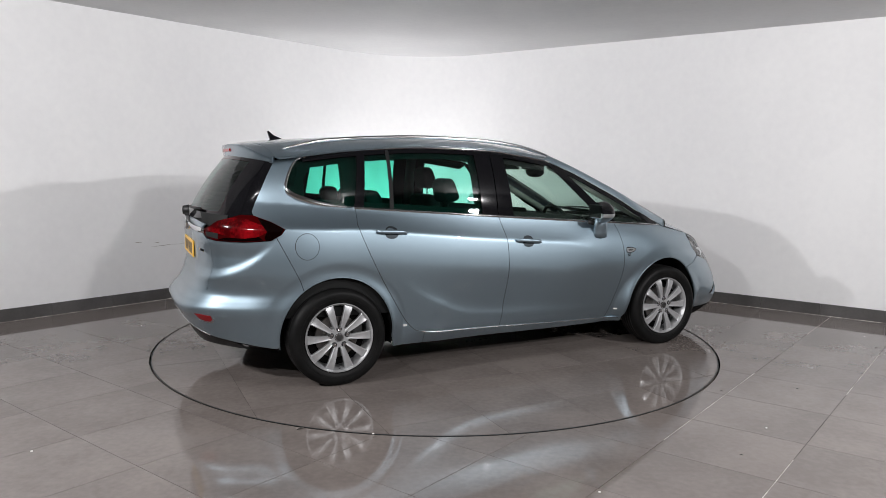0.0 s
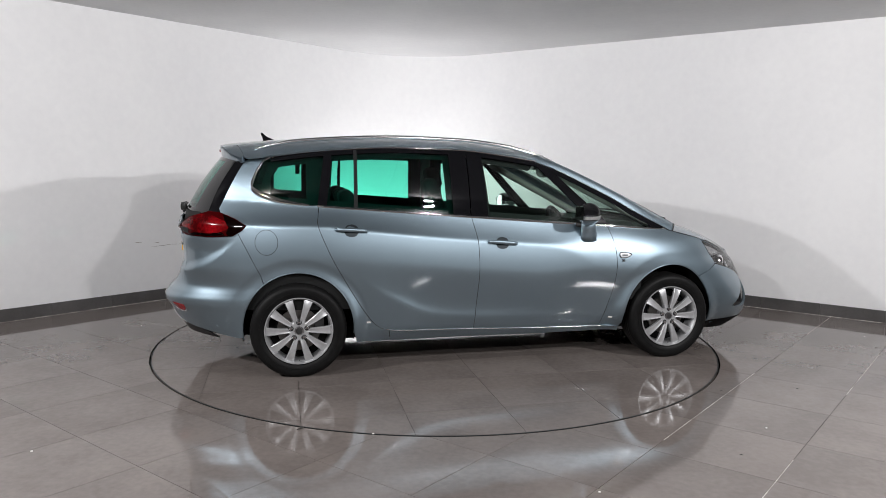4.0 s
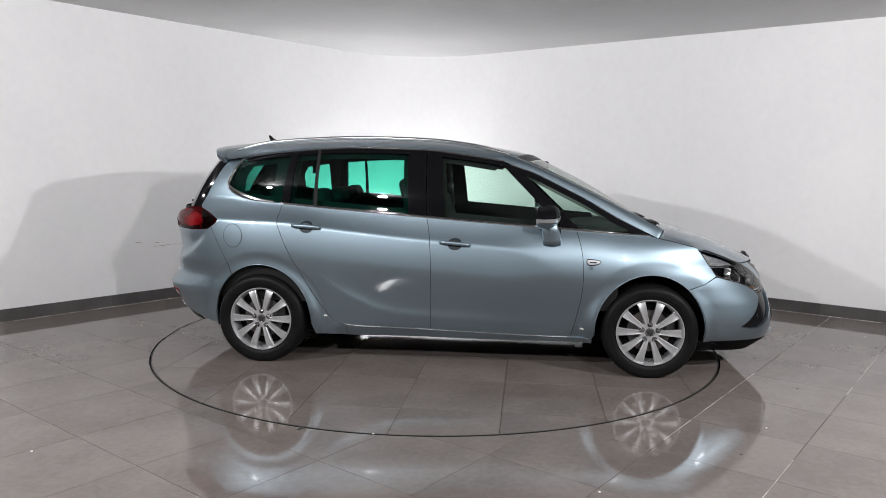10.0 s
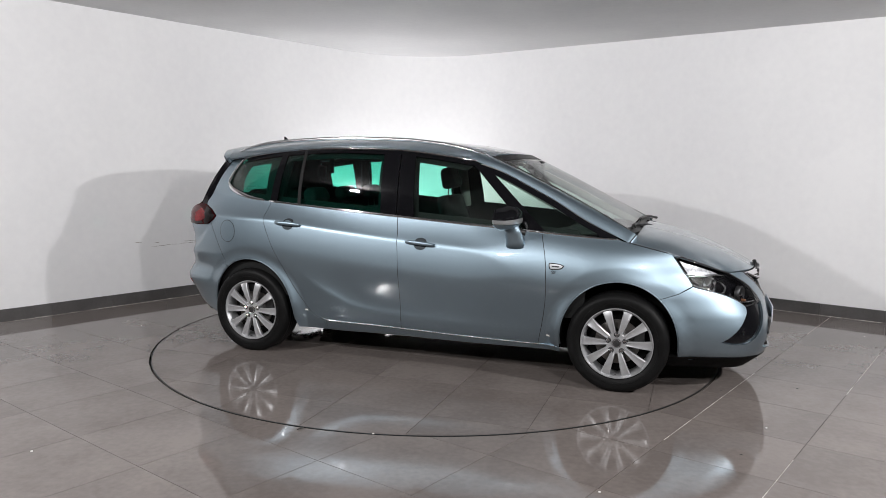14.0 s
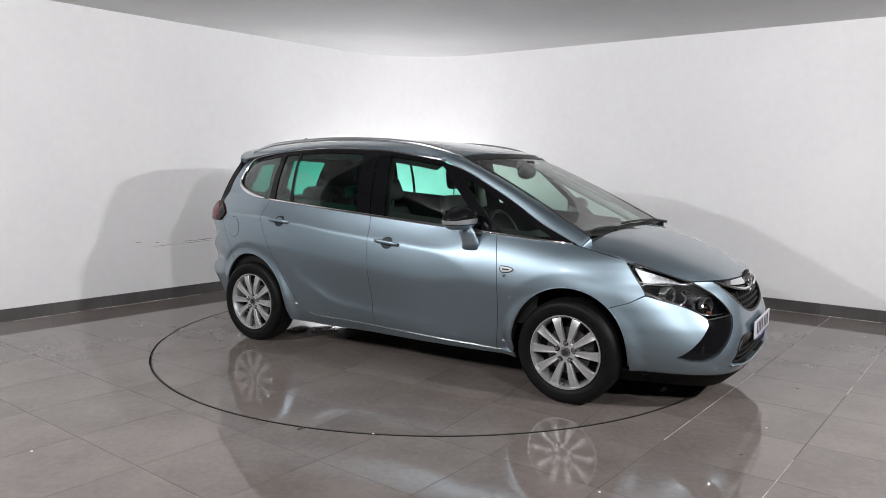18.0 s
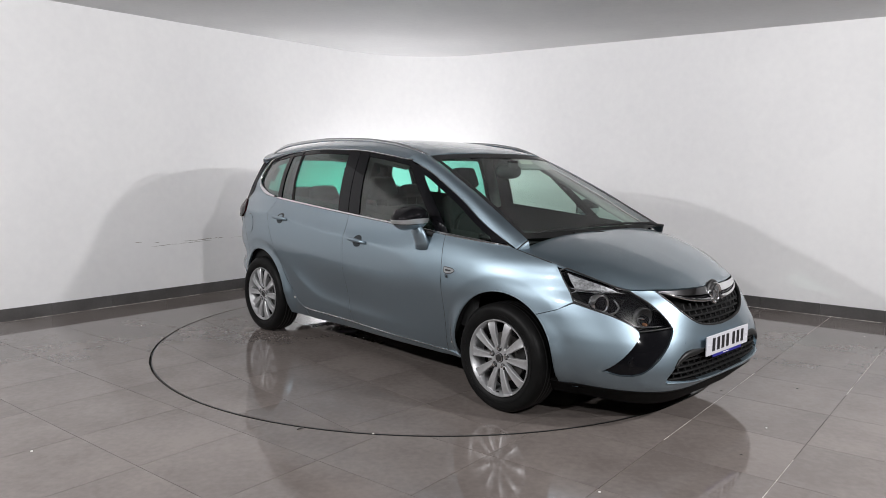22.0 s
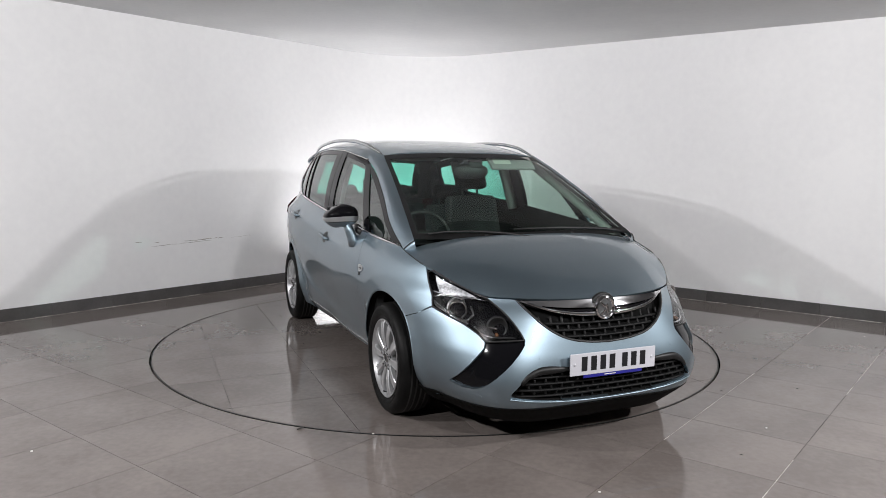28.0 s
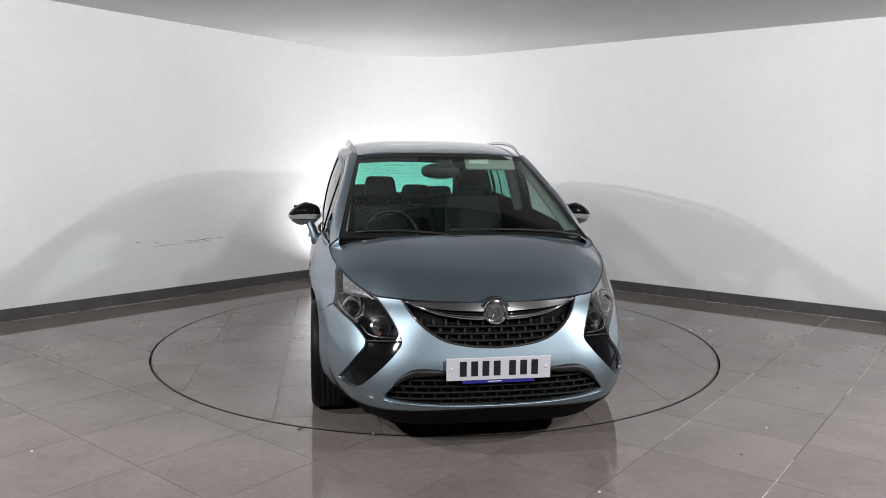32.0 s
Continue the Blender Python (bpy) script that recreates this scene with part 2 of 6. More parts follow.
def shrink(poly, d):
    """Move a closed outline inwards by d."""
    p = np.array(poly, float)
    area = 0.5 * np.sum(p[:, 0] * np.roll(p[:, 1], -1) - np.roll(p[:, 0], -1) * p[:, 1])
    e = np.roll(p, -1, 0) - p
    e /= np.maximum(np.linalg.norm(e, axis=1), 1e-9)[:, None]
    nrm = np.stack([-e[:, 1], e[:, 0]], 1) * np.sign(area)
    m = nrm + np.roll(nrm, 1, 0)
    m /= np.maximum((m * m).sum(1), 0.7)[:, None]
    return [tuple(q) for q in p + 2 * m * d * 1.0]


def inside(poly, pts):
    p = np.array(poly, float)
    q = np.roll(p, -1, 0)
    res = np.zeros(len(pts), bool)
    for (x0, y0), (x1, y1) in zip(p, q):
        if y0 != y1:
            c = ((pts[:, 1] > min(y0, y1)) & (pts[:, 1] <= max(y0, y1)))
            res ^= c & (pts[:, 0] < x0 + (pts[:, 1] - y0) / (y1 - y0) * (x1 - x0))
    return res


from mathutils.geometry import delaunay_2d_cdt


def fill(outline, holes=(), step=(0.05, 0.05)):
    """Triangles that fill an outline, with inner points on a grid. Returns points and triangles."""
    loops = [outline, *holes]
    co, ed = [], []
    for l in loops:
        k = len(co)
        co += [Vector(p) for p in l]
        ed += [(k + i, k + (i + 1) % len(l)) for i in range(len(l))]
    o = np.array(outline, float)
    gx = np.arange(o[:, 0].min() + step[0] * 0.5, o[:, 0].max(), step[0])
    gy = np.arange(o[:, 1].min() + step[1] * 0.5, o[:, 1].max(), step[1])
    if len(gx) and len(gy):
        g = np.array([(a + (0.5 * step[0] if j % 2 else 0), b) for j, b in enumerate(gy) for a in gx])
        ok = inside(outline, g)
        for h in holes:
            ok &= ~inside(h, g)
        edge = np.array([p for l in loops for p in l], float)
        sc = np.array([1 / step[0], 1 / step[1]])
        g = g[ok]
        if len(g):
            dist = np.min(np.linalg.norm((g[:, None] - edge[None]) * sc, axis=2), axis=1)
            co += [Vector(p) for p in g[dist > 0.35]]
    vs, _, fs, *_ = delaunay_2d_cdt(co, ed, [], 0, 1e-6)
    v = np.array([(p.x, p.y) for p in vs])
    f = [t for t in fs if len(t) == 3]
    c = np.array([v[list(t)].mean(0) for t in f])
    ok = inside(outline, c)
    for h in holes:
        ok &= ~inside(h, c)
    return v, [t for t, k in zip(f, ok) if k]


def panel(name, outline, f, mat, parent, label="", step=(0.05, 0.05), thick=0.01, inset=0.0018, holes=(), lift=0.0, hole_inset=None):
    """A sheet cut to an outline on the surface f(a, b), with turned-in edges."""
    o = shrink(outline, inset) if inset else list(outline)
    hs = [shrink(h, -(inset if hole_inset is None else hole_inset)) for h in holes]
    v, tris = fill(o, hs, step)
    pts, nrm = [], []
    e = 1e-3
    for a, b in v:
        p = f(a, b)
        n = (f(a + e, b) - f(a - e, b)).cross(f(a, b + e) - f(a, b - e))
        n = n.normalized() if n.length > 1e-12 else Vector((0, 0, 1))
        pts.append(p)
        nrm.append(n)
    ctr = sum(pts, Vector()) / len(pts)
    k = len(pts) // 2
    if nrm[k].dot(pts[k] - Vector((max(-1.2, min(1.2, pts[k].x)), 0, 0.8))) < 0:
        nrm = [-n for n in nrm]
    verts = [p + n * lift for p, n in zip(pts, nrm)]
    faces = []
    for t in tris:
        q = [verts[i] for i in t]
        fn = (q[1] - q[0]).cross(q[2] - q[0])
        faces.append(tuple(t) if fn.dot(nrm[t[0]]) > 0 else tuple(reversed(t)))
    norms = list(nrm)
    if thick:
        count = {}
        for t in faces:
            for i in range(3):
                a, b = t[i], t[(i + 1) % 3]
                count[(a, b)] = 1
        rim = [(a, b) for a, b in count if (b, a) not in count]
        top, low = {}, {}
        for a, b in rim:
            for i in (a, b):
                if i not in top:
                    top[i] = len(verts)
                    verts.append(verts[i].copy())
                    low[i] = len(verts)
                    verts.append(verts[i] - nrm[i] * thick)
                    norms += [None, None]
        side = {}
        for a, b in rim:
            d = (verts[b] - verts[a]).cross(nrm[a])
            for i in (a, b):
                side[i] = side.get(i, Vector()) + d
            faces.append((top[b], top[a], low[a], low[b]))
        for i, d in side.items():
            d = d.normalized() if d.length > 1e-12 else nrm[i]
            norms[top[i]] = norms[low[i]] = d
    return link_mesh(name, verts, faces, mat, parent, True, norms, label)

# ---------------------------------------------------------------- the room
R_DISC = 2.254
CORNER = Vector((-0.42, 4.32))
DIR_L = Vector((-math.cos(radians(48.5)), -math.sin(radians(48.5))))
DIR_R = Vector((math.cos(radians(-38.4)), math.sin(radians(-38.4))))
COVE = 1.28
LEN_L, LEN_R = 7.4, 7.4
DEEP = 12.0


def cove_line():
    """Foot of the two walls with the rounded corner between them: left part, right part."""
    turn = math.acos(max(-1, min(1, -DIR_L.dot(DIR_R))))
    cut = COVE * math.tan(turn / 2)
    a, b = CORNER + DIR_L * cut, CORNER + DIR_R * cut
    bis = (DIR_L + DIR_R).normalized()
    ctr = CORNER + bis * (COVE / math.cos(turn / 2))
    a0 = math.atan2(a.y - ctr.y, a.x - ctr.x)
    b0 = math.atan2(b.y - ctr.y, b.x - ctr.x)
    if a0 < 0:
        a0 += 2 * math.pi
    arc = [Vector((ctr.x + COVE * math.cos(a0 + (b0 - a0) * i / 24), ctr.y + COVE * math.sin(a0 + (b0 - a0) * i / 24))) for i in range(25)]
    return [CORNER + DIR_L * LEN_L] + arc[:13], arc[12:] + [CORNER + DIR_R * LEN_R]


LEFT, RIGHT = cove_line()
END_L, END_R = CORNER + DIR_L * DEEP, CORNER + DIR_R * DEEP
BACK = END_L + DIR_R * DEEP


def wall(name, line, z0, z1, thick, mat, label):
    """An upright wall along a line of floor points, thick to its outer side."""
    out = []
    for i, p in enumerate(line):
        a, b = line[max(i - 1, 0)], line[min(i + 1, len(line) - 1)]
        d = (b - a).normalized()
        n = Vector((-d.y, d.x))
        if n.dot(p) < 0:
            n = -n
        out.append(p + n * thick)
    n = len(line)
    verts = [(p.x, p.y, z) for z in (z0, z1) for p in line] + [(p.x, p.y, z) for z in (z0, z1) for p in out]
    faces = []
    for i in range(n - 1):
        faces += [(i, i + 1, n + i + 1, n + i), (2 * n + i, 3 * n + i, 3 * n + i + 1, 2 * n + i + 1),
                  (n + i, n + i + 1, 3 * n + i + 1, 3 * n + i), (i, 2 * n + i, 2 * n + i + 1, i + 1)]
    faces += [(0, n, 3 * n, 2 * n), (n - 1, 3 * n - 1, 4 * n - 1, 2 * n - 1)]
    ob = link_mesh(name, verts, faces, mat, None, True)
    ob.data.set_sharp_from_angle(angle=radians(40))
    return tagged(ob, label, "wall", kind="structure")


wall_west = wall("wall_west", LEFT, -0.02, CEIL + 0.1, 0.2, WALL, "smooth white painted wall curving into the coved corner")
wall_north = wall("wall_north", RIGHT, -0.02, CEIL + 0.1, 0.2, WALL, "smooth white painted wall curving into the coved corner")
# unseen walls added, dark so that the car mirrors an unlit room
wall("wall_south_west", [END_L, LEFT[0]], -0.02, CEIL + 0.1, 0.2, WALL_UNLIT, "unseen wall closing the room, coloured dark in place of missing light")
wall("wall_north_east", [RIGHT[-1], END_R], -0.02, CEIL + 0.1, 0.2, WALL_UNLIT, "unseen wall closing the room, coloured dark in place of missing light")
wall("wall_south", [END_L, BACK], -0.02, CEIL + 0.1, 0.2, WALL_UNLIT, "unseen wall closing the room, coloured dark in place of missing light")
wall("wall_east", [BACK, END_R], -0.02, CEIL + 0.1, 0.2, WALL_UNLIT, "unseen wall closing the room, coloured dark in place of missing light")

fall = lambda p: CEIL + 0.008 - 0.0112 * (p - CORNER).dot(DIR_R)
ceil_line = LEFT + RIGHT[1:]
cv = [(p.x * 1.03, p.y * 1.03, fall(p * 1.03)) for p in ceil_line] + [(p.x * 1.03, p.y * 1.03, CEIL + 0.2) for p in ceil_line]
k = len(ceil_line)
ceiling = link_mesh("ceiling", cv, [tuple(range(k)), tuple(range(2 * k - 1, k - 1, -1))] + [(i, (i + 1) % k, k + (i + 1) % k, k + i) for i in range(k)], CEILING)
tagged(ceiling, "flat grey-white painted ceiling", "ceiling", kind="structure")
# unseen ceiling, darkened by colour so bonnet and glass mirror little light
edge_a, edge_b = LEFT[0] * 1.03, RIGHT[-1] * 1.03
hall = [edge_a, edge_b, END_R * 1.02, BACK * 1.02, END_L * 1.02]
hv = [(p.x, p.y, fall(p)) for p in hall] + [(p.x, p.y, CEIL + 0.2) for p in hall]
unseen_ceiling = link_mesh("ceiling_unseen", hv, [(0, 1, 2, 3, 4), (9, 8, 7, 6, 5)] + [(i, (i + 1) % 5, 5 + (i + 1) % 5, 5 + i) for i in range(5)], CEILING_UNLIT)
tagged(unseen_ceiling, "unseen ceiling beyond the corner, coloured dark in place of missing light", "ceiling", kind="structure")

# ground slab and grout under the tiles, with a round well for the turntable
well = [(math.cos(2 * math.pi * i / 128) * (R_DISC + 0.006), math.sin(2 * math.pi * i / 128) * (R_DISC + 0.006)) for i in range(128)]
whole = [END_L] + LEFT + RIGHT[1:] + [END_R, BACK]
v, f = fill(dense([tuple(p * 1.03) for p in whole], 1.5), [well], (2.0, 2.0))
floor = link_mesh("floor", [(a, b, -0.004) for a, b in v], [tuple(t) for t in f], GROUT)
tagged(floor, "polished grey stoneware floor with thin joints", "floor", kind="structure")
pit = lathe([(R_DISC + 0.006, -0.004), (R_DISC + 0.006, -0.05), (0.0, -0.05)], 128, "Z")
tagged(part("turntable_pit", pit, STEEL_SEAM, None), "black steel-edged ring round the turntable", "floor", kind="structure")

# turntable
turntable = new("turntable")
tagged(turntable, "round revolving floor plate faced with grey tiles", "turntable")
part("deck", lathe([(0.0, -0.004), (R_DISC - 0.006, -0.004), (R_DISC - 0.006, -0.045), (0.0, -0.045)], 128, "Z"), GROUT, turntable, "dark grout deck")
part("edge_ring", lathe([(R_DISC - 0.014, -0.004), (R_DISC - 0.014, -0.0005), (R_DISC - 0.005, -0.0005), (R_DISC - 0.005, -0.004)], 128, "Z"), STEEL_SEAM, turntable, "black steel edge ring")

# ---------------------------------------------------------------- skirting
SK_H = 0.118


def skirting(line, name, pitch, first):
    """Skirting tiles, one by one, along a wall's foot."""
    base = new(name)
    tagged(base, "dark grey tile skirting along the white wall", "baseboard", kind="structure")
    pts = [Vector((p.x, p.y)) for p in line]
    seg = [0.0]
    for a, b in zip(pts, pts[1:]):
        seg.append(seg[-1] + (b - a).length)

    def at(s):
        i = max(0, min(len(seg) - 2, int(np.searchsorted(seg, s)) - 1))
        d = (pts[i + 1] - pts[i]).normalized()
        n = Vector((-d.y, d.x))
        p = pts[i] + d * (s - seg[i])
        return p, (-n if n.dot(p) > 0 else n)
    s = first(seg[-1]) % pitch - pitch
    low = []
    for p, q in zip(pts, pts[1:]):
        n = Vector(((p - q).y, (q - p).x)).normalized()
        n = -n if n.dot(p) > 0 else n
        low += [p + n * 0.012, q + n * 0.012]
    bead = [(p.x, p.y, 0.0012) for p in low]
    part("joint_bead", tube(bead, 0.0026, 6), GROUT_PALE, base, "pale grout bead along the skirting's foot")
    while s < seg[-1]:
        a, b = max(s + 0.0012, 0), min(s + pitch - 0.0012, seg[-1])
        if b - a > 0.02:
            m = 6
            rows = []
            for i in range(m + 1):
                p, n = at(a + (b - a) * i / m)
                q = p + n * 0.011
                rows.append([(p.x, p.y, 0.001), (q.x, q.y, 0.001), (q.x, q.y, SK_H - 0.002), (q.x - n.x * 0.002, q.y - n.y * 0.002, SK_H), (p.x, p.y, SK_H)])
            vs = [v for r in rows for v in r]
            fs = [(i * 5 + j, i * 5 + (j + 1) % 5, i * 5 + 5 + (j + 1) % 5, i * 5 + 5 + j) for i in range(m) for j in range(5)]
            fs += [tuple(range(5)), tuple(range(m * 5 + 4, m * 5 - 1, -1))]
            link_mesh("skirting_tile", vs, fs, SKIRT, base)
        s += pitch
    return base


skirting(LEFT, "baseboard_west", 0.566, lambda total: LEN_L - 4.848)
skirting(RIGHT, "baseboard_north", 0.556, lambda total: total - LEN_R + 4.288)

# ---------------------------------------------------------------- the car: shape of the body
OFF = (0.222, -0.083)
car = new("car")
tagged(car, "silver-blue metallic seven-seat people carrier parked on the turntable", "car")

z_belt = lambda x: 1.073 - 0.07 * x
z_sill = lambda x: 0.268 - 0.028 * x
z_crease = curve((-2.4, 1.07), (-1.6, 1.036), (-1.2, 1.026), (-0.9, 0.994), (-0.6, 0.963), (-0.3, 0.934), (0.0, 0.911), (0.3, 0.889), (2.4, 0.733))
z_swoop = curve((-2.4, 0.620), (-1.6, 0.700), (-1.0, 0.697), (-0.937, 0.653), (-0.84, 0.584), (-0.743, 0.530), (-0.626, 0.476), (-0.548, 0.438), (-0.47, 0.414), (-0.352, 0.395), (-0.155, 0.380), (0.24, 0.365), (0.84, 0.348), (2.4, 0.312))
w_belt = curve((-2.3, 0.76), (-1.75, 0.79), (-1.25, 0.822), (-0.18, 0.852), (0.9, 0.852), (1.42, 0.822), (2.3, 0.80))
w_top = curve((-2.3, 0.62), (-1.74, 0.672), (-1.2, 0.705), (-0.6, 0.72), (0.0, 0.715), (0.35, 0.69), (0.7, 0.66), (2.3, 0.56))
z_top = curve((-2.3, 1.40), (-1.74, 1.462), (-1.588, 1.482), (-1.294, 1.521), (-1.04, 1.543), (-0.713, 1.558), (-0.222, 1.546), (0.143, 1.505), (0.345, 1.474), (0.6, 1.44), (2.3, 1.2))
NOSE_X, TAIL_X = 1.15, -1.0
x_nose = curve((0.10, 2.15), (0.20, 2.25), (0.27, 2.31), (0.36, 2.318), (0.45, 2.312), (0.555, 2.29), (0.65, 2.265), (0.77, 2.215), (0.85, 2.14), (0.92, 2.05), (1.1, 1.95))
m_nose = curve((0.10, 5.0), (0.35, 5.4), (0.5, 4.5), (0.6, 3.6), (0.7, 3.0), (0.77, 2.6), (0.85, 3.2), (0.92, 4.5), (1.1, 5.0))
x_tail = curve((0.10, -2.08), (0.20, -2.15), (0.32, -2.232), (0.44, -2.292), (0.495, -2.325), (0.515, -2.326), (0.56, -2.297), (0.62, -2.245), (0.70, -2.203), (0.80, -2.187), (1.0, -2.193), (1.12, -2.180), (1.5, -2.00))
m_tail = curve((0.10, 3.9), (0.45, 3.8), (0.60, 4.2), (0.75, 5.5), (1.06, 5.4), (1.15, 6.0), (1.5, 7.5))
HUB_Z, TYRE_R, AXLE = 0.322, 0.3245, 1.38


def smooth01(t):
    t = max(0.0, min(1.0, t))
    return t * t * (3 - 2 * t)


def base_w(x, z):
    """Half width of the body, with creases softened."""
    return (raw_w(x, z - 0.018) + 4 * raw_w(x, z - 0.009) + 6 * raw_w(x, z) + 4 * raw_w(x, z + 0.009) + raw_w(x, z + 0.018)) / 16


def raw_w(x, z):
    """Half width of the body before the nose and the tail round it off."""
    s, lc, uc, b, t = z_sill(x), z_swoop(x), z_crease(x), z_belt(x), z_top(x)
    fore = smooth01((x - 0.25) / 0.6)
    dip, bow = 0.19 - 0.07 * fore, 0.38
    zp = uc - dip
    if z <= b:
        d = z - zp
        lean = 0.34 - 0.14 * smooth01((-0.1 - x) / 0.85) - 0.12 * smooth01((-1.1 - x) / 0.5) - 0.17 * smooth01((x - 0.95) / 0.5)
        low = 0.947 - (lean * (math.hypot(d, 0.08) - 0.08) if d < 0 else bow * d * d)
        if z < s + 0.04:
            low -= 2.2 * (s + 0.04 - z) ** 2 * smooth01((x + 1.0) / 0.3)
        # ledge below the swooping line
        amp = smooth01((x + 1.0) / 0.4) * (1 - 0.85 * smooth01((x + 0.15) / 1.0))
        u = (z - lc) / 0.046
        low += 0.025 * amp * math.exp(-(u + math.hypot(u, 0.3)) / 2)
        k = (z - uc) / (b - uc)
        w0 = 0.947 - bow * dip ** 2
        high = w0 + (w_belt(x) - w0) * ((1.34 - 0.64 * fore) * k - (0.34 - 0.64 * fore) * k * k)
        # the crease is crisp on the doors and fades out on the front wing
        e = 0.003 + 0.045 * smooth01((x - 0.3) / 0.6)
        h = max(e - abs(low - high), 0.0) / e
        w = min(low, high) - h * h * e / 4
    else:
        k = (z - b) / (t - b)
        w = w_belt(x) + (w_top(x) - w_belt(x)) * k + 0.022 * (1 - (2 * k - 1) ** 2) * (1 if k < 1 else 0)
        if k > 1:
            w -= 1.1 * (z - t)
    w *= 1 - 0.012 * max(0.0, abs(x) - 0.6)
    if z < 0.53:
        w -= smooth01((-1.75 - x) / 0.35) * 0.25 * (math.hypot(0.47 - z, 0.02) + 0.47 - z) / 2
    # flank drawn in above the bumper's shelf
    w -= 0.028 * smooth01((-1.70 - x) / 0.25) * math.exp(-((z - 0.63) / 0.085) ** 2)
    for ax in (AXLE, -AXLE):
        r = math.hypot(x - ax, z - HUB_Z)
        if r < 0.49 and z < b:
            w -= (0.15 if ax < 0 else 0.09) * (0.49 - r) * smooth01((0.49 - r) / 0.02) * smooth01((z - 0.25) / 0.15)
        if r < 0.48 and z < b:
            w += max(0.0, 0.930 - w) * smooth01((0.48 - r) / 0.095) * 0.8 * (0.3 + 0.7 * smooth01((z - 0.2) / 0.22)) * smooth01((b - z) / 0.25) * (1 - 0.6 * smooth01((-1.66 - x) / 0.2))
    return w


def taper(x, z):
    if x > NOSE_X:
        k = min(1.0, (x - NOSE_X) / (x_nose(z) - NOSE_X))
        return max(0.0, 1 - k * k) ** (1 / m_nose(z))
    if x < TAIL_X:
        k = min(1.0, (TAIL_X - x) / (TAIL_X - x_tail(z)))
        return max(0.0, 1 - k ** 2.4) ** (1 / m_tail(z))
    return 1.0


def side(sg):
    """Body side as a surface over (x, z)."""
    return lambda x, z: Vector((x, sg * base_w(x, z) * taper(x, z), z))


def nose(sg):
    """Front wrap over (t, z): t runs from the middle of the nose to the body side."""
    def f(t, z):
        s = 1.0 if t >= 0 else -1.0
        phi = min(abs(t), 1.31) ** (1 / 0.6)
        x = NOSE_X + (x_nose(z) - NOSE_X) * math.cos(phi)
        return Vector((x, s * sg * base_w(x, z) * math.sin(phi) ** (2 / m_nose(z)), z))
    return f


def tail(sg):
    def f(t, z):
        s = 1.0 if t >= 0 else -1.0
        phi = min(abs(t), 1.31) ** (1 / 0.6)
        x = TAIL_X - (TAIL_X - x_tail(z)) * math.cos(phi) ** (2 / 2.4)
        y = base_w(x, z) * math.sin(phi) ** (2 / m_tail(z))
        # hollow above the bumper's swept edge
        d = 0.019 * smooth01((z - z_flare(x)) / 0.075) * smooth01((0.965 - z) / 0.12) * smooth01((y - 0.25) / 0.25)
        return Vector((x + d * 0.75, s * sg * (y - d * 0.6), z))
    return f


z_flare = curve((-2.4, 0.69), (-2.13, 0.705), (-2.06, 0.728), (-1.955, 0.775), (-1.84, 0.868), (-1.76, 0.957), (-1.6, 1.2))


def nose_t(w, z):
    """The wrap's t at which the body is w wide at height z."""
    lo, hi = 0.0, 1.31
    f = nose(1)
    for _ in range(30):
        mid = (lo + hi) / 2
        lo, hi = (mid, hi) if f(mid, z).y < w else (lo, mid)
    return lo


def nose_tx(x, z):
    return math.acos(max(-1, min(1, (x - NOSE_X) / (x_nose(z) - NOSE_X)))) ** 0.6


def tail_t(w, z):
    lo, hi = 0.0, 1.31
    f = tail(1)
    for _ in range(30):
        mid = (lo + hi) / 2
        lo, hi = (mid, hi) if f(mid, z).y < w else (lo, mid)
    return lo


def tail_tx(x, z):
    return math.acos(max(-1, min(1, ((TAIL_X - x) / (TAIL_X - x_tail(z))) ** 1.2))) ** 0.6


# bonnet, screen, roof, rear window
zc_bonnet = curve((1.2, 1.10), (1.45, 1.038), (1.64, 0.998), (1.87, 0.930), (2.05, 0.858), (2.16, 0.803), (2.22, 0.770))
edge_wz = [(0.0, 0.768), (0.21, 0.768), (0.43, 0.772), (0.58, 0.775), (0.66, 0.812), (0.72, 0.852), (0.7735, 0.896)]
EDGE = [Vector(nose(1)(nose_t(w, z) if w else 0.0, z)) for w, z in edge_wz]
def screen_f(s, v):
    low = Vector((1.47 - 0.02 * s * s, 0.755 * s, 1.005 + 0.015 * s * s))
    top = Vector((0.56 - 0.11 * s * s, 0.605 * s, 1.528 - 0.022 * abs(s) ** 3))
    p = low.lerp(top, v)
    b = math.sin(math.pi * max(-0.2, min(1.2, v)))
    return p + Vector((0.5, 0, 0.86)) * (0.028 * b * (1 - 0.5 * s * s))


zc_roof = curve((-2.1, 1.545), (-1.9, 1.585), (-1.6, 1.617), (-1.0, 1.648), (-0.6, 1.653), (-0.2, 1.64), (0.2, 1.598), (0.45, 1.556), (0.56, 1.528), (0.8, 1.45))


def roof_f(x, y):
    w = w_top(x)
    u = abs(y) / w
    d = zc_roof(x) - (z_top(x) + 0.014)
    return Vector((x, y, zc_roof(x) - d * (0.25 * u * u + 0.75 * u ** 5)))


def back_f(s, v):
    low = Vector((-2.19 + 0.265 * abs(s) ** 2.6, 0.775 * s, 1.075 + 0.02 * s * s))
    top = Vector((-1.90 + 0.16 * abs(s) ** 2.6, 0.675 * s, 1.515 - 0.045 * s * s))
    p = low.lerp(top, v)
    return p + Vector((-0.86, 0, 0.5)) * (0.02 * math.sin(math.pi * v))


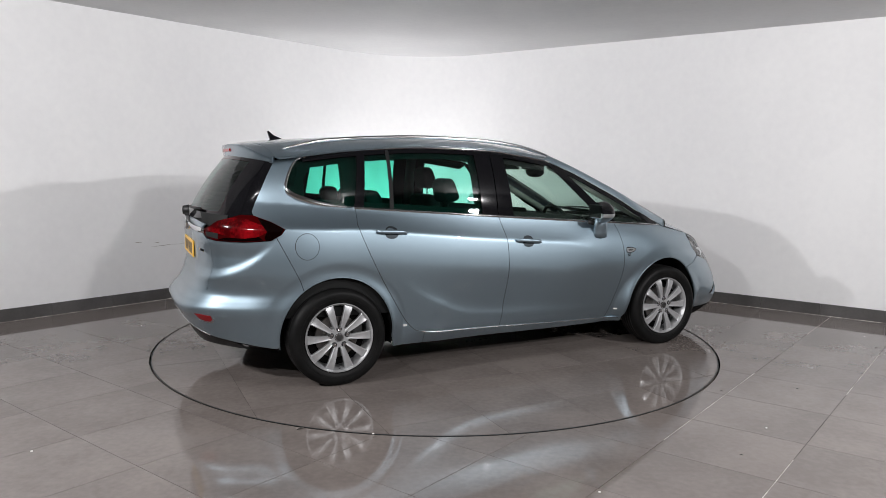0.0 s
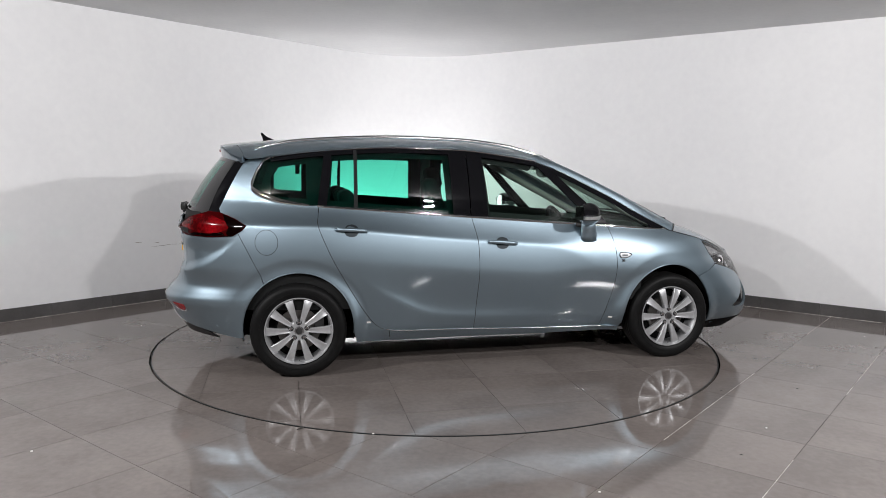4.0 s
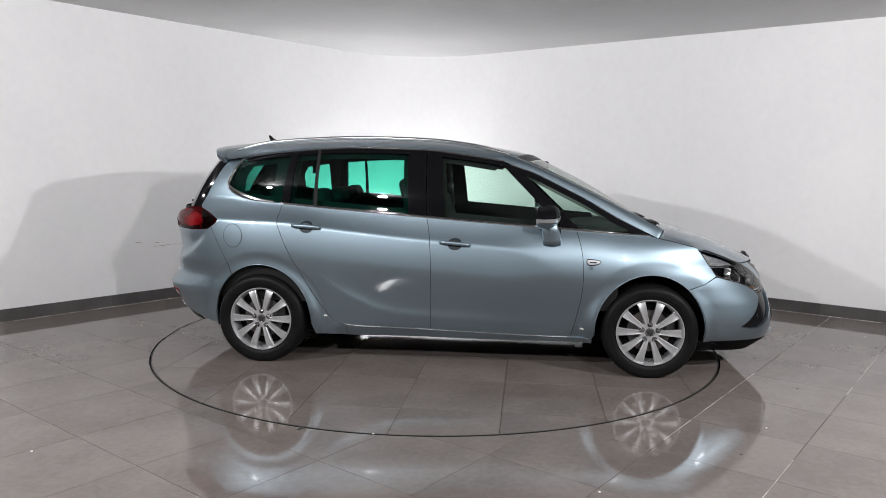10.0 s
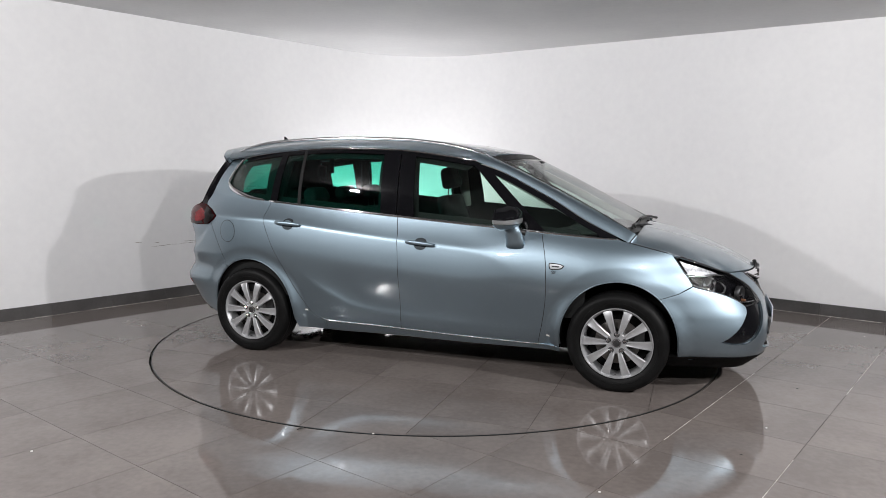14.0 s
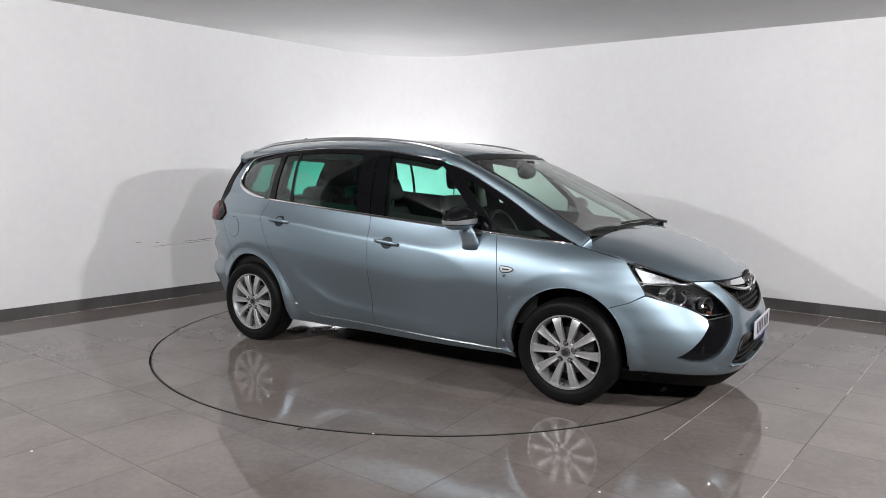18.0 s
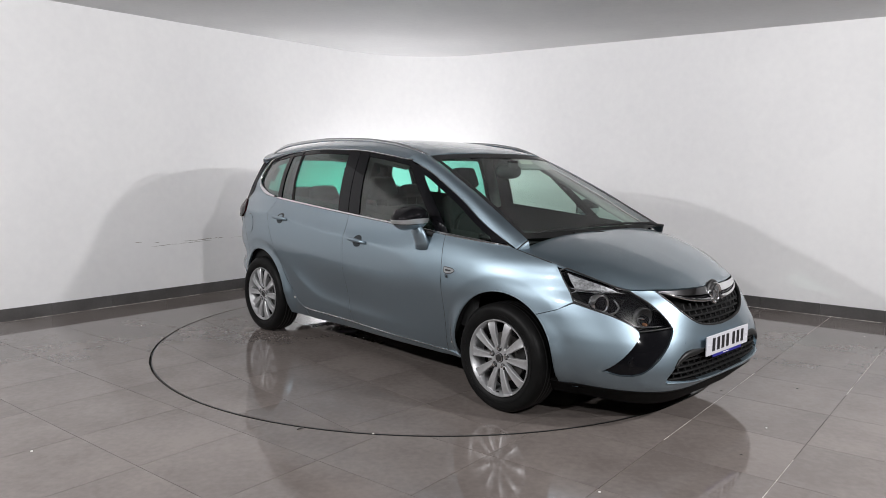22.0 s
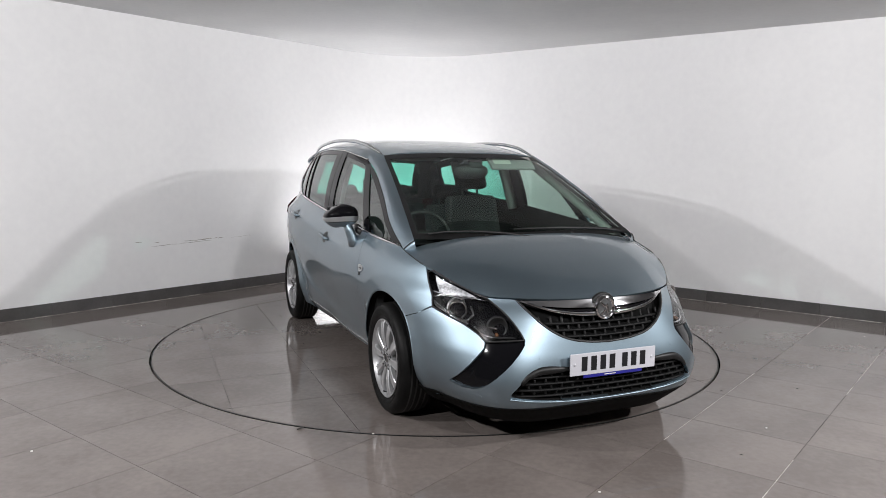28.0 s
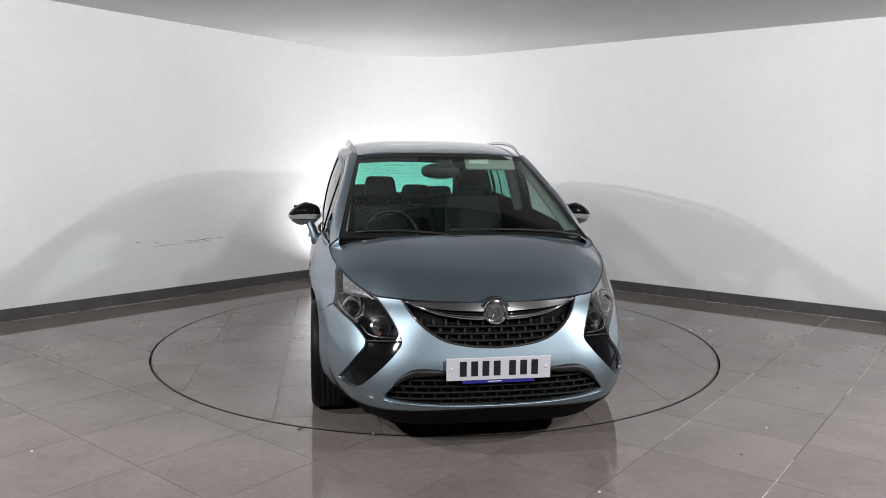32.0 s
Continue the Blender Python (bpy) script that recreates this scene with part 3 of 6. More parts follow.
def arc_pts(ax, r, a0, a1, n=24):
    return [(ax + 0.955 * r * math.cos(radians(a0 + (a1 - a0) * i / n)), HUB_Z + 1.015 * r * math.sin(radians(a0 + (a1 - a0) * i / n))) for i in range(n + 1)]


ARCH_R = 0.393

# seams on the body side (x, z)
SEAM_RD = spline([(-1.235, 1.168), (-1.243, 1.09), (-1.242, 1.02), (-1.153, 0.811), (-1.042, 0.611), (-0.919, 0.411), (-0.84, 0.322), (-0.757, 0.289)])
SEAM_B = spline([(-0.174, 1.092), (-0.142, 0.928), (-0.130, 0.71), (-0.135, 0.469), (-0.143, 0.272)])
SEAM_FD = spline([(0.868, 1.010), (0.905, 0.867), (0.918, 0.73), (0.913, 0.572), (0.887, 0.412), (0.849, 0.244)])
belt_pts = lambda x0, x1: [(x, z_belt(x)) for x in np.linspace(x0, x1, max(2, int(abs(x1 - x0) / 0.05)))]
sill_pts = lambda x0, x1: [(x, z_sill(x)) for x in np.linspace(x0, x1, max(2, int(abs(x1 - x0) / 0.05)))]


def on_side(pts, sg, lift=0.0):
    f = side(sg)
    out = []
    for x, z in pts:
        p = f(x, z)
        n = (f(x + 1e-3, z) - f(x - 1e-3, z)).cross(f(x, z + 1e-3) - f(x, z - 1e-3)).normalized()
        if n.y * sg < 0:
            n = -n
        out.append(p + n * lift)
    return out


# outline of the side windows
DLO_LOW = belt_pts(1.372, -1.30)
DLO_REAR = spline([(-1.30, z_belt(-1.30)), (-1.42, 1.178), (-1.52, 1.20), (-1.625, 1.238), (-1.672, 1.275), (-1.665, 1.33), (-1.63, 1.41), (-1.585, 1.468), (-1.54, 1.482)], 0.015)
DLO_TOP = [(x, z_top(x) - 0.006) for x in np.linspace(-1.50, 0.33, 40)]
DLO_FRONT = spline([(0.36, 1.463), (0.544, 1.401), (0.745, 1.306), (0.946, 1.205), (1.147, 1.089), (1.385, 0.976)], 0.03)


def strip(pts, width):
    """Outline of a band along a line of (x, z) points."""
    p = np.array(pts, float)
    d = np.gradient(p, axis=0)
    d /= np.linalg.norm(d, axis=1)[:, None]
    n = np.stack([-d[:, 1], d[:, 0]], 1)
    return [tuple(q) for q in p + n * width / 2] + [tuple(q) for q in (p - n * width / 2)[::-1]]


def clip_line(top_x, low_x, n=10):
    """A pillar's edge from the window's top to the belt."""
    zt = z_top(top_x) - 0.006
    return [(low_x + (top_x - low_x) * i / n, z_belt(low_x) + (zt - z_belt(low_x)) * i / n) for i in range(n + 1)]


def post(a, b):
    """Pillar between two edges, each (x at the top, x at the belt)."""
    return clip_line(*a) + clip_line(*b)[::-1]


def handle(parent, x, z, sg):
    f = side(sg)
    cup = [(x + 0.052 * math.cos(t) * (1 if abs(math.cos(t)) < 0.8 else 0.95), z + 0.001 + 0.041 * math.sin(t)) for t in np.linspace(0, 2 * math.pi, 24, endpoint=False)]
    # flat oval whose dark colour paints the shade of the handle cup
    panel("handle_recess_shade", cup, f, RECESS_SHADE, parent, "flat patch painted dark as the handle recess's shade", (0.03, 0.03), 0.0, 0, lift=0.0015)
    pts = [(x - 0.105 + 0.21 * i / 14, z + 0.010 - 0.016 * i / 14) for i in range(15)]
    line = on_side(pts, sg, 0.026)
    for i in (0, 1, 13, 14):
        line[i] = on_side([pts[i]], sg, (0.004, 0.018, 0.018, 0.004)[(0, 1, 13, 14).index(i)])[0]
    grip = part("handle", tube(line, 0.015, 10, 0.62, taper=lambda k: 0.75 + 0.25 * math.sin(math.pi * k)), PAINT, parent, "body-coloured pull handle", True)
    return grip


def body_side(sg):
    f = side(sg)
    fs = (0.03, 0.022)
    # front door
    o = belt_pts(-0.174, 0.868)[:-1] + SEAM_FD[:-1] + sill_pts(0.849, -0.143)[:-1] + SEAM_B[::-1][:-1]
    fd = panel("front_door", o, f, PAINT, car, "front door in silver-blue metallic paint", (0.03, 0.010), 0.012, 0.0021)
    handle(fd, 0.036, z_crease(0.036) - 0.008, sg)
    # rear door
    o = belt_pts(-1.235, -0.174)[:-1] + SEAM_B[:-1] + sill_pts(-0.143, -0.70)[:-1] + SEAM_RD[::-1][:-1]
    rd = panel("rear_door", o, f, PAINT, car, "rear door in silver-blue metallic paint", (0.014, 0.008), 0.012, 0.0021)
    handle(rd, -1.025, z_crease(-1.025) - 0.012, sg)
    # sill
    low = [(x, 0.205) for x in np.linspace(1.0, -0.74, 30)]
    o = dense([(-0.757, 0.207), (-0.757, 0.287)], 0.03, False) + sill_pts(-0.74, 0.995) + low[:-1]
    panel("sill", o, f, PAINT, car, "painted sill below the doors", fs, 0.012, 0.0021)
    line = on_side([(x, z_sill(x) + 0.012 * max(0, (-0.70 - x) / 0.08) ** 2) for x in np.linspace(-0.78, 0.97, 44)], sg, 0.002)
    part("sill_trim", tube(line, 0.003, 6), SATIN, car, "thin chrome strip along the sill", True)
    # front wing
    arch = arc_pts(AXLE, ARCH_R, 187, 48, 30)
    x_b, z_b = arc_pts(AXLE, ARCH_R, 48, 48, 1)[0]
    top = [(1.372 + (1.69 - 1.372) * i / 10, z_belt(1.372) - 0.003 + (0.896 - z_belt(1.372) + 0.003) * i / 10) for i in range(11)]
    o = SEAM_FD[::-1] + belt_pts(0.90, 1.36) + top + dense([(1.74, 0.825), (1.79, 0.755), (1.823, 0.705)], 0.03, False) + [(1.74, 0.655)] + [(x_b, z_b)] + arch[::-1][1:] + [(0.995, 0.241)]
    panel("front_wing", o, f, PAINT, car, "front wing in silver-blue metallic paint", (0.018, 0.013), 0.012, 0.0021)
    # quarter panel
    arch = arc_pts(-AXLE, ARCH_R, 127, -6, 26)
    lamp_low = [(-1.80, 0.966), (-1.735, 1.005), (-1.712, 1.035)]
    o = SEAM_RD + dense([(-0.757, 0.275), (-0.757, 0.207), (-0.985, 0.212)], 0.03, False) + [(-0.992, 0.24)] + arch[::-1] + dense([(-1.625, 0.70), (-1.768, 0.986)], 0.03, False) + lamp_low[1:] + dense([(-1.79, 1.078), (-1.885, 1.115)], 0.02, False) \
        + dense([(-1.893, 1.14), (-1.84, 1.25), (-1.782, 1.365), (-1.725, 1.462)], 0.03, False) + [(x, z_top(x) + 0.004) for x in (-1.70, -1.66, -1.62, -1.58, -1.55)] + [(-1.54, 1.482)] + DLO_REAR[::-1][1:] + [(-1.27, z_belt(-1.27))]
    q = panel("quarter_panel", o, f, PAINT, car, "rear quarter panel in silver-blue metallic paint", (0.02, 0.015), 0.012, 0.0021)
    ring = [(-1.583 + 0.073 * math.cos(t), 0.924 + 0.083 * math.sin(t)) for t in np.linspace(0, 2 * math.pi, 40, endpoint=False)]
    panel("flap_gap", shrink(ring, -0.0025), f, SEAL, q, "thin dark gap round the flap", (0.05, 0.05), 0.0, 0, lift=0.0008)
    panel("fuel_flap", ring, f, PAINT, q, "round fuel filler flap", (0.05, 0.05), 0.002, 0.001, lift=0.0022)
    # white jacking marks
    for x, z in ((0.925, 0.318), (-0.905, 0.355)):
        panel("jack_mark", dense([(x - 0.014, z - 0.006), (x + 0.014, z - 0.006), (x + 0.012, z + 0.006), (x - 0.012, z + 0.006)], 0.01), f, CHIP, car, "small white mark on the sill", (0.02, 0.02), 0, 0, lift=0.001)
    # inner shell that closes the gaps
    o = dense([(-2.0, 0.26), (-1.80, 0.26)], 0.05, False) + arc_pts(-AXLE, 0.408, 180, 0, 20) + dense([(-0.96, 0.24), (0.97, 0.24)], 0.06, False) + arc_pts(AXLE, 0.408, 180, 0, 20) + dense([(1.80, 0.25), (1.95, 0.35), (1.9, 0.70), (1.66, 0.88), (1.37, 0.955)], 0.06, False) + belt_pts(1.3, -1.6) + dense([(-1.9, 1.1), (-2.05, 0.9)], 0.06, False)
    panel("inner_shell", o, f, UNDER, car, "dark inner body shell", (0.08, 0.08), 0.0, 0, lift=-0.034)
    # dark tubes laid in the panel gaps to paint the shade there
    for line in (SEAM_RD[3:], SEAM_B, SEAM_FD, dense([(-1.766, 0.982), (-1.627, 0.70)], 0.03, False)):
        part("shut_line_shade", tube(on_side(line, sg, -0.0022), 0.0023, 5), SEAL, car, "dark tube painting the shade in a gap between body panels", True)
    # wheel arch liners
    for ax in (AXLE, -AXLE):
        bm = bmesh.new()
        rows = []
        for t in np.linspace(radians(-12), radians(192), 30):
            x, z = ax + 0.380 * math.cos(t), HUB_Z + 0.402 * math.sin(t)
            rows.append([bm.verts.new((x, sg * w, z)) for w in (0.60, min(0.925, base_w(x, z) * taper(x, z) - 0.004))])
        cen = bm.verts.new((ax, sg * 0.60, HUB_Z - 0.1))
        for a, b in zip(rows, rows[1:]):
            bm.faces.new((a[0], b[0], b[1], a[1]))
            bm.faces.new((a[0], b[0], cen))
        part("wheel_arch_liner", bm, UNDER, car, "black plastic wheel arch liner", True)
    # arch lips
    for ax, a0, a1 in ((AXLE, 187, -7), (-AXLE, 190, -5)):
        pts = on_side(arc_pts(ax, ARCH_R - 0.002, a0, a1, 40), sg, -0.004)
        part("arch_lip", tube(pts, 0.0045, 6), PAINT, car, "rolled painted wheel arch edge", True)
    # window trim and pillars
    lows = [(x, z - 0.004) for x, z in DLO_LOW]
    part("belt_trim", tube(on_side(lows[::-1][1:], sg, 0.005), 0.009, 8, 0.6, taper=lambda k: 1.0 if k < 0.9 else 1.0 - 6.5 * (k - 0.9)), CHROME, car, "chrome strip under the side windows", True)
    part("rear_trim", tube(on_side(DLO_REAR[:-1], sg, 0.004), 0.013, 8, 0.7, taper=lambda k: 0.7 + 0.9 * math.sin(math.pi * min(1, k * 1.1)) ** 2), CHROME, car, "wide chrome trim behind the rear side window", True)
    part("roof_trim", tube(on_side([DLO_REAR[-1]] + [(x, z_top(x) + 0.002) for x in np.linspace(-1.52, 0.36, 44)], sg, 0.004), 0.0065, 6, 0.7), CHROME, car, "thin chrome strip over the side windows", True)
    panel("upper_frame", strip([(x, z_top(x) - 0.017) for x in np.linspace(-1.55, 0.36, 40)], 0.028), f, BLACK_GLOSS, car, "black upper window frame", (0.04, 0.03), 0.004, 0, lift=0.001)
    panel("rear_door_frame", post((-1.138, -1.182), (-1.192, -1.246)), f, BLACK_GLOSS, car, "black rear door frame", (0.03, 0.05), 0.006, 0.0005, lift=0.002)
    panel("window_divider", post((-0.968, -0.972), (-0.992, -1.0)), f, TRIM_GREY, car, "grey upright bar in the rear door window", (0.03, 0.05), 0.006, 0.0005, lift=0.003)
    panel("b_pillar_rear", post((-0.192, -0.178), (-0.325, -0.305)), f, BLACK_GLOSS, car, "gloss black door pillar cover", (0.03, 0.05), 0.006, 0.0015, lift=0.003)
    panel("b_pillar_front", post((-0.080, -0.045), (-0.188, -0.174)), f, BLACK_GLOSS, car, "gloss black door pillar cover", (0.03, 0.05), 0.006, 0.0015, lift=0.003)
    # front door post running down to the belt, and borders of the front quarter light
    n = 14
    fr = [(0.345 + (0.775 - 0.345) * (i / n), 1.452 + (z_belt(0.775) - 1.452) * (i / n)) for i in range(n + 1)]
    to = [(0.47 + (0.895 - 0.47) * (i / n), 1.412 + (z_belt(0.895) - 1.412) * (i / n)) for i in range(n + 1)]
    panel("front_post", fr + to[::-1], f, BLACK_GLOSS, car, "black post between front door and quarter light", (0.04, 0.05), 0.006, 0.0, lift=0.002)
    up = DLO_FRONT[:-1]
    lo2 = [(x - 0.018, z - 0.028) for x, z in up]
    panel("quarter_light_border", [(0.345, 1.462)] + up + [(1.34, 0.986), (1.24, 0.992)] + lo2[::-1][4:] + [(0.36, 1.43)], f, BLACK_GLOSS, car, "black border of the front quarter light", (0.04, 0.05), 0.006, 0.0, lift=0.001)
    # panes
    top_part = lambda a, b: [(x, z_top(x) - 0.012) for x in np.linspace(a, b, 14)]
    panel("rear_quarter_glass", [(x, z_belt(x)) for x in (-1.22, -1.26)] + DLO_REAR + top_part(-1.50, -1.16), f, GLASS_REAR, car, "tinted rear side window", (0.06, 0.06), 0.0, 0.001, lift=-0.004)
    panel("rear_door_glass", belt_pts(-0.19, -1.215) + top_part(-1.165, -0.20), f, GLASS_REAR, car, "tinted rear door window", (0.06, 0.06), 0.0, 0.0, lift=-0.004)
    panel("front_door_glass", belt_pts(0.83, -0.165) + top_part(-0.17, 0.36) + [(0.45, 1.38)], f, GLASS_FRONT, car, "clear front door window", (0.06, 0.06), 0.0, 0.0, lift=-0.004)
    panel("front_quarter_glass", [(0.83, z_belt(0.83)), (0.45, 1.38), (0.46, 1.424)] + DLO_FRONT[2:-1] + [(1.36, 0.98)], f, GLASS_FRONT, car, "clear fixed front quarter window", (0.06, 0.06), 0.0, 0.001, lift=-0.004)
    # windscreen pillar, a ruled and bulged band
    a_out = on_side(spline([(0.30, 1.483), (0.36, 1.47), (0.544, 1.407), (0.745, 1.312), (0.946, 1.211), (1.147, 1.095), (1.37, 0.985), (1.425, 0.958)], 0.03), sg, 0.002)
    n = len(a_out)
    rows = []
    for i, p in enumerate(a_out):
        v = 1.04 - i / (n - 1) * 1.055
        q = screen_f(1.0, v)
        q = Vector((q.x, q.y * sg, q.z))
        row = []
        for kk in range(7):
            u = kk / 6
            row.append(p.lerp(q, u) + Vector((0.3, 0.45 * sg, 0.55)) * (0.030 * math.sin(math.pi * u) * (1 - 0.8 * smooth01((i / (n - 1) - 0.6) / 0.4))))
        rows.append(row)
    # the foot's gap is darkened by a tube on the surface
    part("pillar_gap_shade", tube([p + Vector((0.003, 0.002 * sg, 0.001)) for p in rows[-1]], 0.0035, 6), SEAL, car, "dark tube painting the shade in the gap at the pillar's foot", True)
    # foot of the pillar, running in under the bonnet's corner
    rows.append([p + Vector((0.006, -0.002 * sg, -0.02)) for p in rows[-1]])
    rows.append([p + Vector((0.0, -0.012 * sg, -0.05)) for p in rows[-1]])
    n = len(rows)
    vs = [p for r in rows for p in r]
    fc = [(i * 7 + k, i * 7 + k + 1, i * 7 + 8 + k, i * 7 + 7 + k) for i in range(n - 1) for k in range(6)]
    link_mesh("a_pillar", vs, fc, PAINT, car, True, None, "windscreen pillar in silver-blue metallic paint")


def rear_pillar_trim(sg):
    """Gloss black filler between the quarter panel and the rear window."""
    a = on_side(spline([(-1.90, 1.10), (-1.885, 1.14), (-1.833, 1.25), (-1.775, 1.365), (-1.715, 1.468)], 0.03), sg, -0.004)
    n = len(a)
    rows = []
    for i, p in enumerate(a):
        q = back_f(0.93 * sg, max(0.0, -0.02 + 1.02 * i / (n - 1)))
        rows += [p + (q - p) * (k / 4) + Vector((-0.3, 0.5 * sg, 0.1)) * (0.004 * math.sin(math.pi * k / 4)) for k in range(5)]
    link_mesh("rear_pillar_trim", rows, [(i * 5 + k, i * 5 + k + 1, i * 5 + 6 + k, i * 5 + 5 + k) for i in range(n - 1) for k in range(4)], BLACK_GLOSS, car, True, None, "gloss black rear pillar trim")


for sg in (-1, 1):
    body_side(sg)
    rear_pillar_trim(sg)

y_seam = curve((1.36, 0.8135), (1.42, 0.811), (1.5, 0.805), (1.55, 0.7994), (1.6, 0.793), (1.65, 0.7836), (1.69, 0.7735))
rim_x = curve(*[(p.y, p.x) for p in EDGE])
rim_z = curve(*[(p.y, p.z) for p in EDGE])


def bonnet_xy(x, y):
    y0 = min(abs(y), 0.7735)
    u = min(1.0, abs(y) / y_seam(min(x, 1.69)))
    g = (x - 1.42) / (rim_x(y0) - 1.42)
    k = max(0.0, min(1.0, g))
    p = 3.0 + 4.0 * k
    mid = zc_bonnet(1.42 + g * (EDGE[0].x - 1.42))
    z = mid + (0.962 - 0.066 * g - mid) * u ** p
    end = 0.770 + 0.126 * u ** 7
    return Vector((x, y, z + (rim_z(y0) - end) * k ** 4))



# bonnet
rim = [(p.x, p.y) for p in EDGE]
rim_s = [(p.x, p.y) for p in [Vector(nose(1)(nose_t(w, z) if w else 0.0, z)) for w, z in spline(edge_wz, 0.03)]]
half = [(1.475, 0.0), (1.475, 0.2), (1.468, 0.5), (1.455, 0.70), (1.452, 0.745), (1.435, 0.785), (1.42, 0.811)] + [(x, y_seam(x)) for x in (1.46, 1.5, 1.54, 1.58, 1.62, 1.66)]
o = half + rim_s[::-1] + [(x, -y) for x, y in rim_s[1:]] + [(x, -y) for x, y in half[::-1][:-1]]
panel("bonnet", o, bonnet_xy, PAINT, car, "bonnet in silver-blue metallic paint", (0.025, 0.025), 0.012, 0.0025)
# shadow line of the bonnet gap, drawn as a thin dark tube
for s in (1, -1):
    part("bonnet_gap_shade", tube([bonnet_xy(x, s * (y + 0.001)) + Vector((0, 0, 0.001)) for x, y in half[6:]], 0.0024, 6), SEAL, car, "dark tube painting the shade in the gap between bonnet and wing", True)
panel("engine_bay_cover", [(1.30, -0.70), (1.30, 0.70), (1.75, 0.70), (2.1, 0.35), (2.1, -0.35), (1.75, -0.70)], lambda x, y: bonnet_xy(x, y) - Vector((0, 0, 0.035)), UNDER, car, "dark bulkhead below the bonnet", (0.1, 0.1), 0, 0)

# windscreen
so = dense([(-1, 0), (1, 0), (1, 1), (-1, 1)], 0.08)
panel("windscreen", so, screen_f, GLASS_SCREEN, car, "wide clear windscreen", (0.12, 0.1), 0.0, 0.0)
for nm, o in (("screen_border_top", [(-1, 0.93), (1, 0.93), (1, 1), (-1, 1)]), ("screen_border_low", [(-1, 0.0), (1, 0.0), (1, 0.055), (-1, 0.055)]),
              ("screen_border_side", [(-1, 0.0), (-0.955, 0.0), (-0.955, 1.0), (-1, 1.0)]), ("screen_border_side", [(0.955, 0.0), (1, 0.0), (1, 1.0), (0.955, 1.0)])):
    panel(nm, dense(o, 0.06), screen_f, BLACK, car, "black printed windscreen border", (0.1, 0.1), 0, 0, lift=0.002)

# roof, rails, aerial, spoiler, rear window
ro = dense([(0.55, 0.0), (0.535, 0.3), (0.46, 0.58), (0.36, 0.675)], 0.05, False) + [(x, w_top(x) + 0.004) for x in np.linspace(0.3, -1.70, 40)] + dense([(-1.725, 0.66), (-1.80, 0.4), (-1.82, 0.0)], 0.06, False)
ro = ro + [(x, -y) for x, y in ro[::-1][1:-1]]
panel("roof", ro, roof_f, PAINT, car, "smooth painted roof", (0.07, 0.07), 0.012, 0.0015)
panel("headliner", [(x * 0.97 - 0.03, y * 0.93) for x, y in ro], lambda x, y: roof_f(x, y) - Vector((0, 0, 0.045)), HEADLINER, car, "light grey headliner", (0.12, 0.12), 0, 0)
sp = dense([(-1.725, 0.655), (-1.80, 0.4), (-1.82, 0.0)], 0.06, False)
sp2 = dense([(-1.928, 0.0), (-1.912, 0.30), (-1.870, 0.50), (-1.815, 0.61), (-1.750, 0.668)], 0.06, False)
outline = sp2 + sp + [(x, -y) for x, y in sp[::-1][1:]] + [(x, -y) for x, y in sp2[::-1][:-1]]
spoiler = panel("roof_spoiler", outline, lambda x, y: roof_f(x, y) - Vector((0, 0, 0.02 * smooth01((-1.85 - x) / 0.2))), PAINT, car, "painted roof spoiler over the rear window", (0.05, 0.06), 0.045, 0.002)
part("brake_light", box((0.02, 0.30, 0.022), (-1.918, 0, 1.535), 0.005), RED_BRIGHT, spoiler, "red high-level brake light")
rows = []
edge_pts = [(x, y) for x, y in sp2[::-1]] + [(x, -y) for x, y in sp2[1:]]
for x, y in edge_pts:
    p = roof_f(x, y) - Vector((0, 0, 0.02 * smooth01((-1.85 - x) / 0.2) + 0.012))
    q = back_f(max(-0.95, min(0.95, y / 0.675)), 0.95)
    rows += [p, p.lerp(q, 0.5) + Vector((0.0, 0, -0.004)), q]
link_mesh("spoiler_underside", rows, [(i * 3 + k, i * 3 + k + 1, i * 3 + 4 + k, i * 3 + 3 + k) for i in range(len(edge_pts) - 1) for k in range(2)], PAINT, spoiler, True, None, "painted underside of the spoiler")
bo = dense([(-0.93, 0), (0.93, 0), (0.93, 1), (-0.93, 1)], 0.08)
panel("rear_window", bo, back_f, GLASS_BACK, car, "dark tinted rear window", (0.1, 0.1), 0, 0)
for nm, o in (("rear_window_border", [(-0.932, 0), (-0.70, 0), (-0.74, 1), (-0.932, 1)]), ("rear_window_border", [(0.70, 0), (0.932, 0), (0.932, 1), (0.74, 1)]), ("rear_window_border", [(-0.735, 0.9), (0.735, 0.9), (0.739, 1), (-0.739, 1)]), ("rear_window_border", [(-0.699, 0), (0.699, 0), (0.703, 0.12), (-0.703, 0.12)])):
    panel(nm, dense(o, 0.06), back_f, BLACK_GLOSS, car, "gloss black rear window border", (0.1, 0.1), 0, 0, lift=0.002)
for i in range(10):
    v = 0.20 + 0.068 * i
    part("defroster_line", tube([back_f(q, v) + Vector((0.004, 0, 0)) for q in np.linspace(-0.69, 0.69, 20)], 0.0013, 4), SEAL, car, "thin heating line in the rear window")
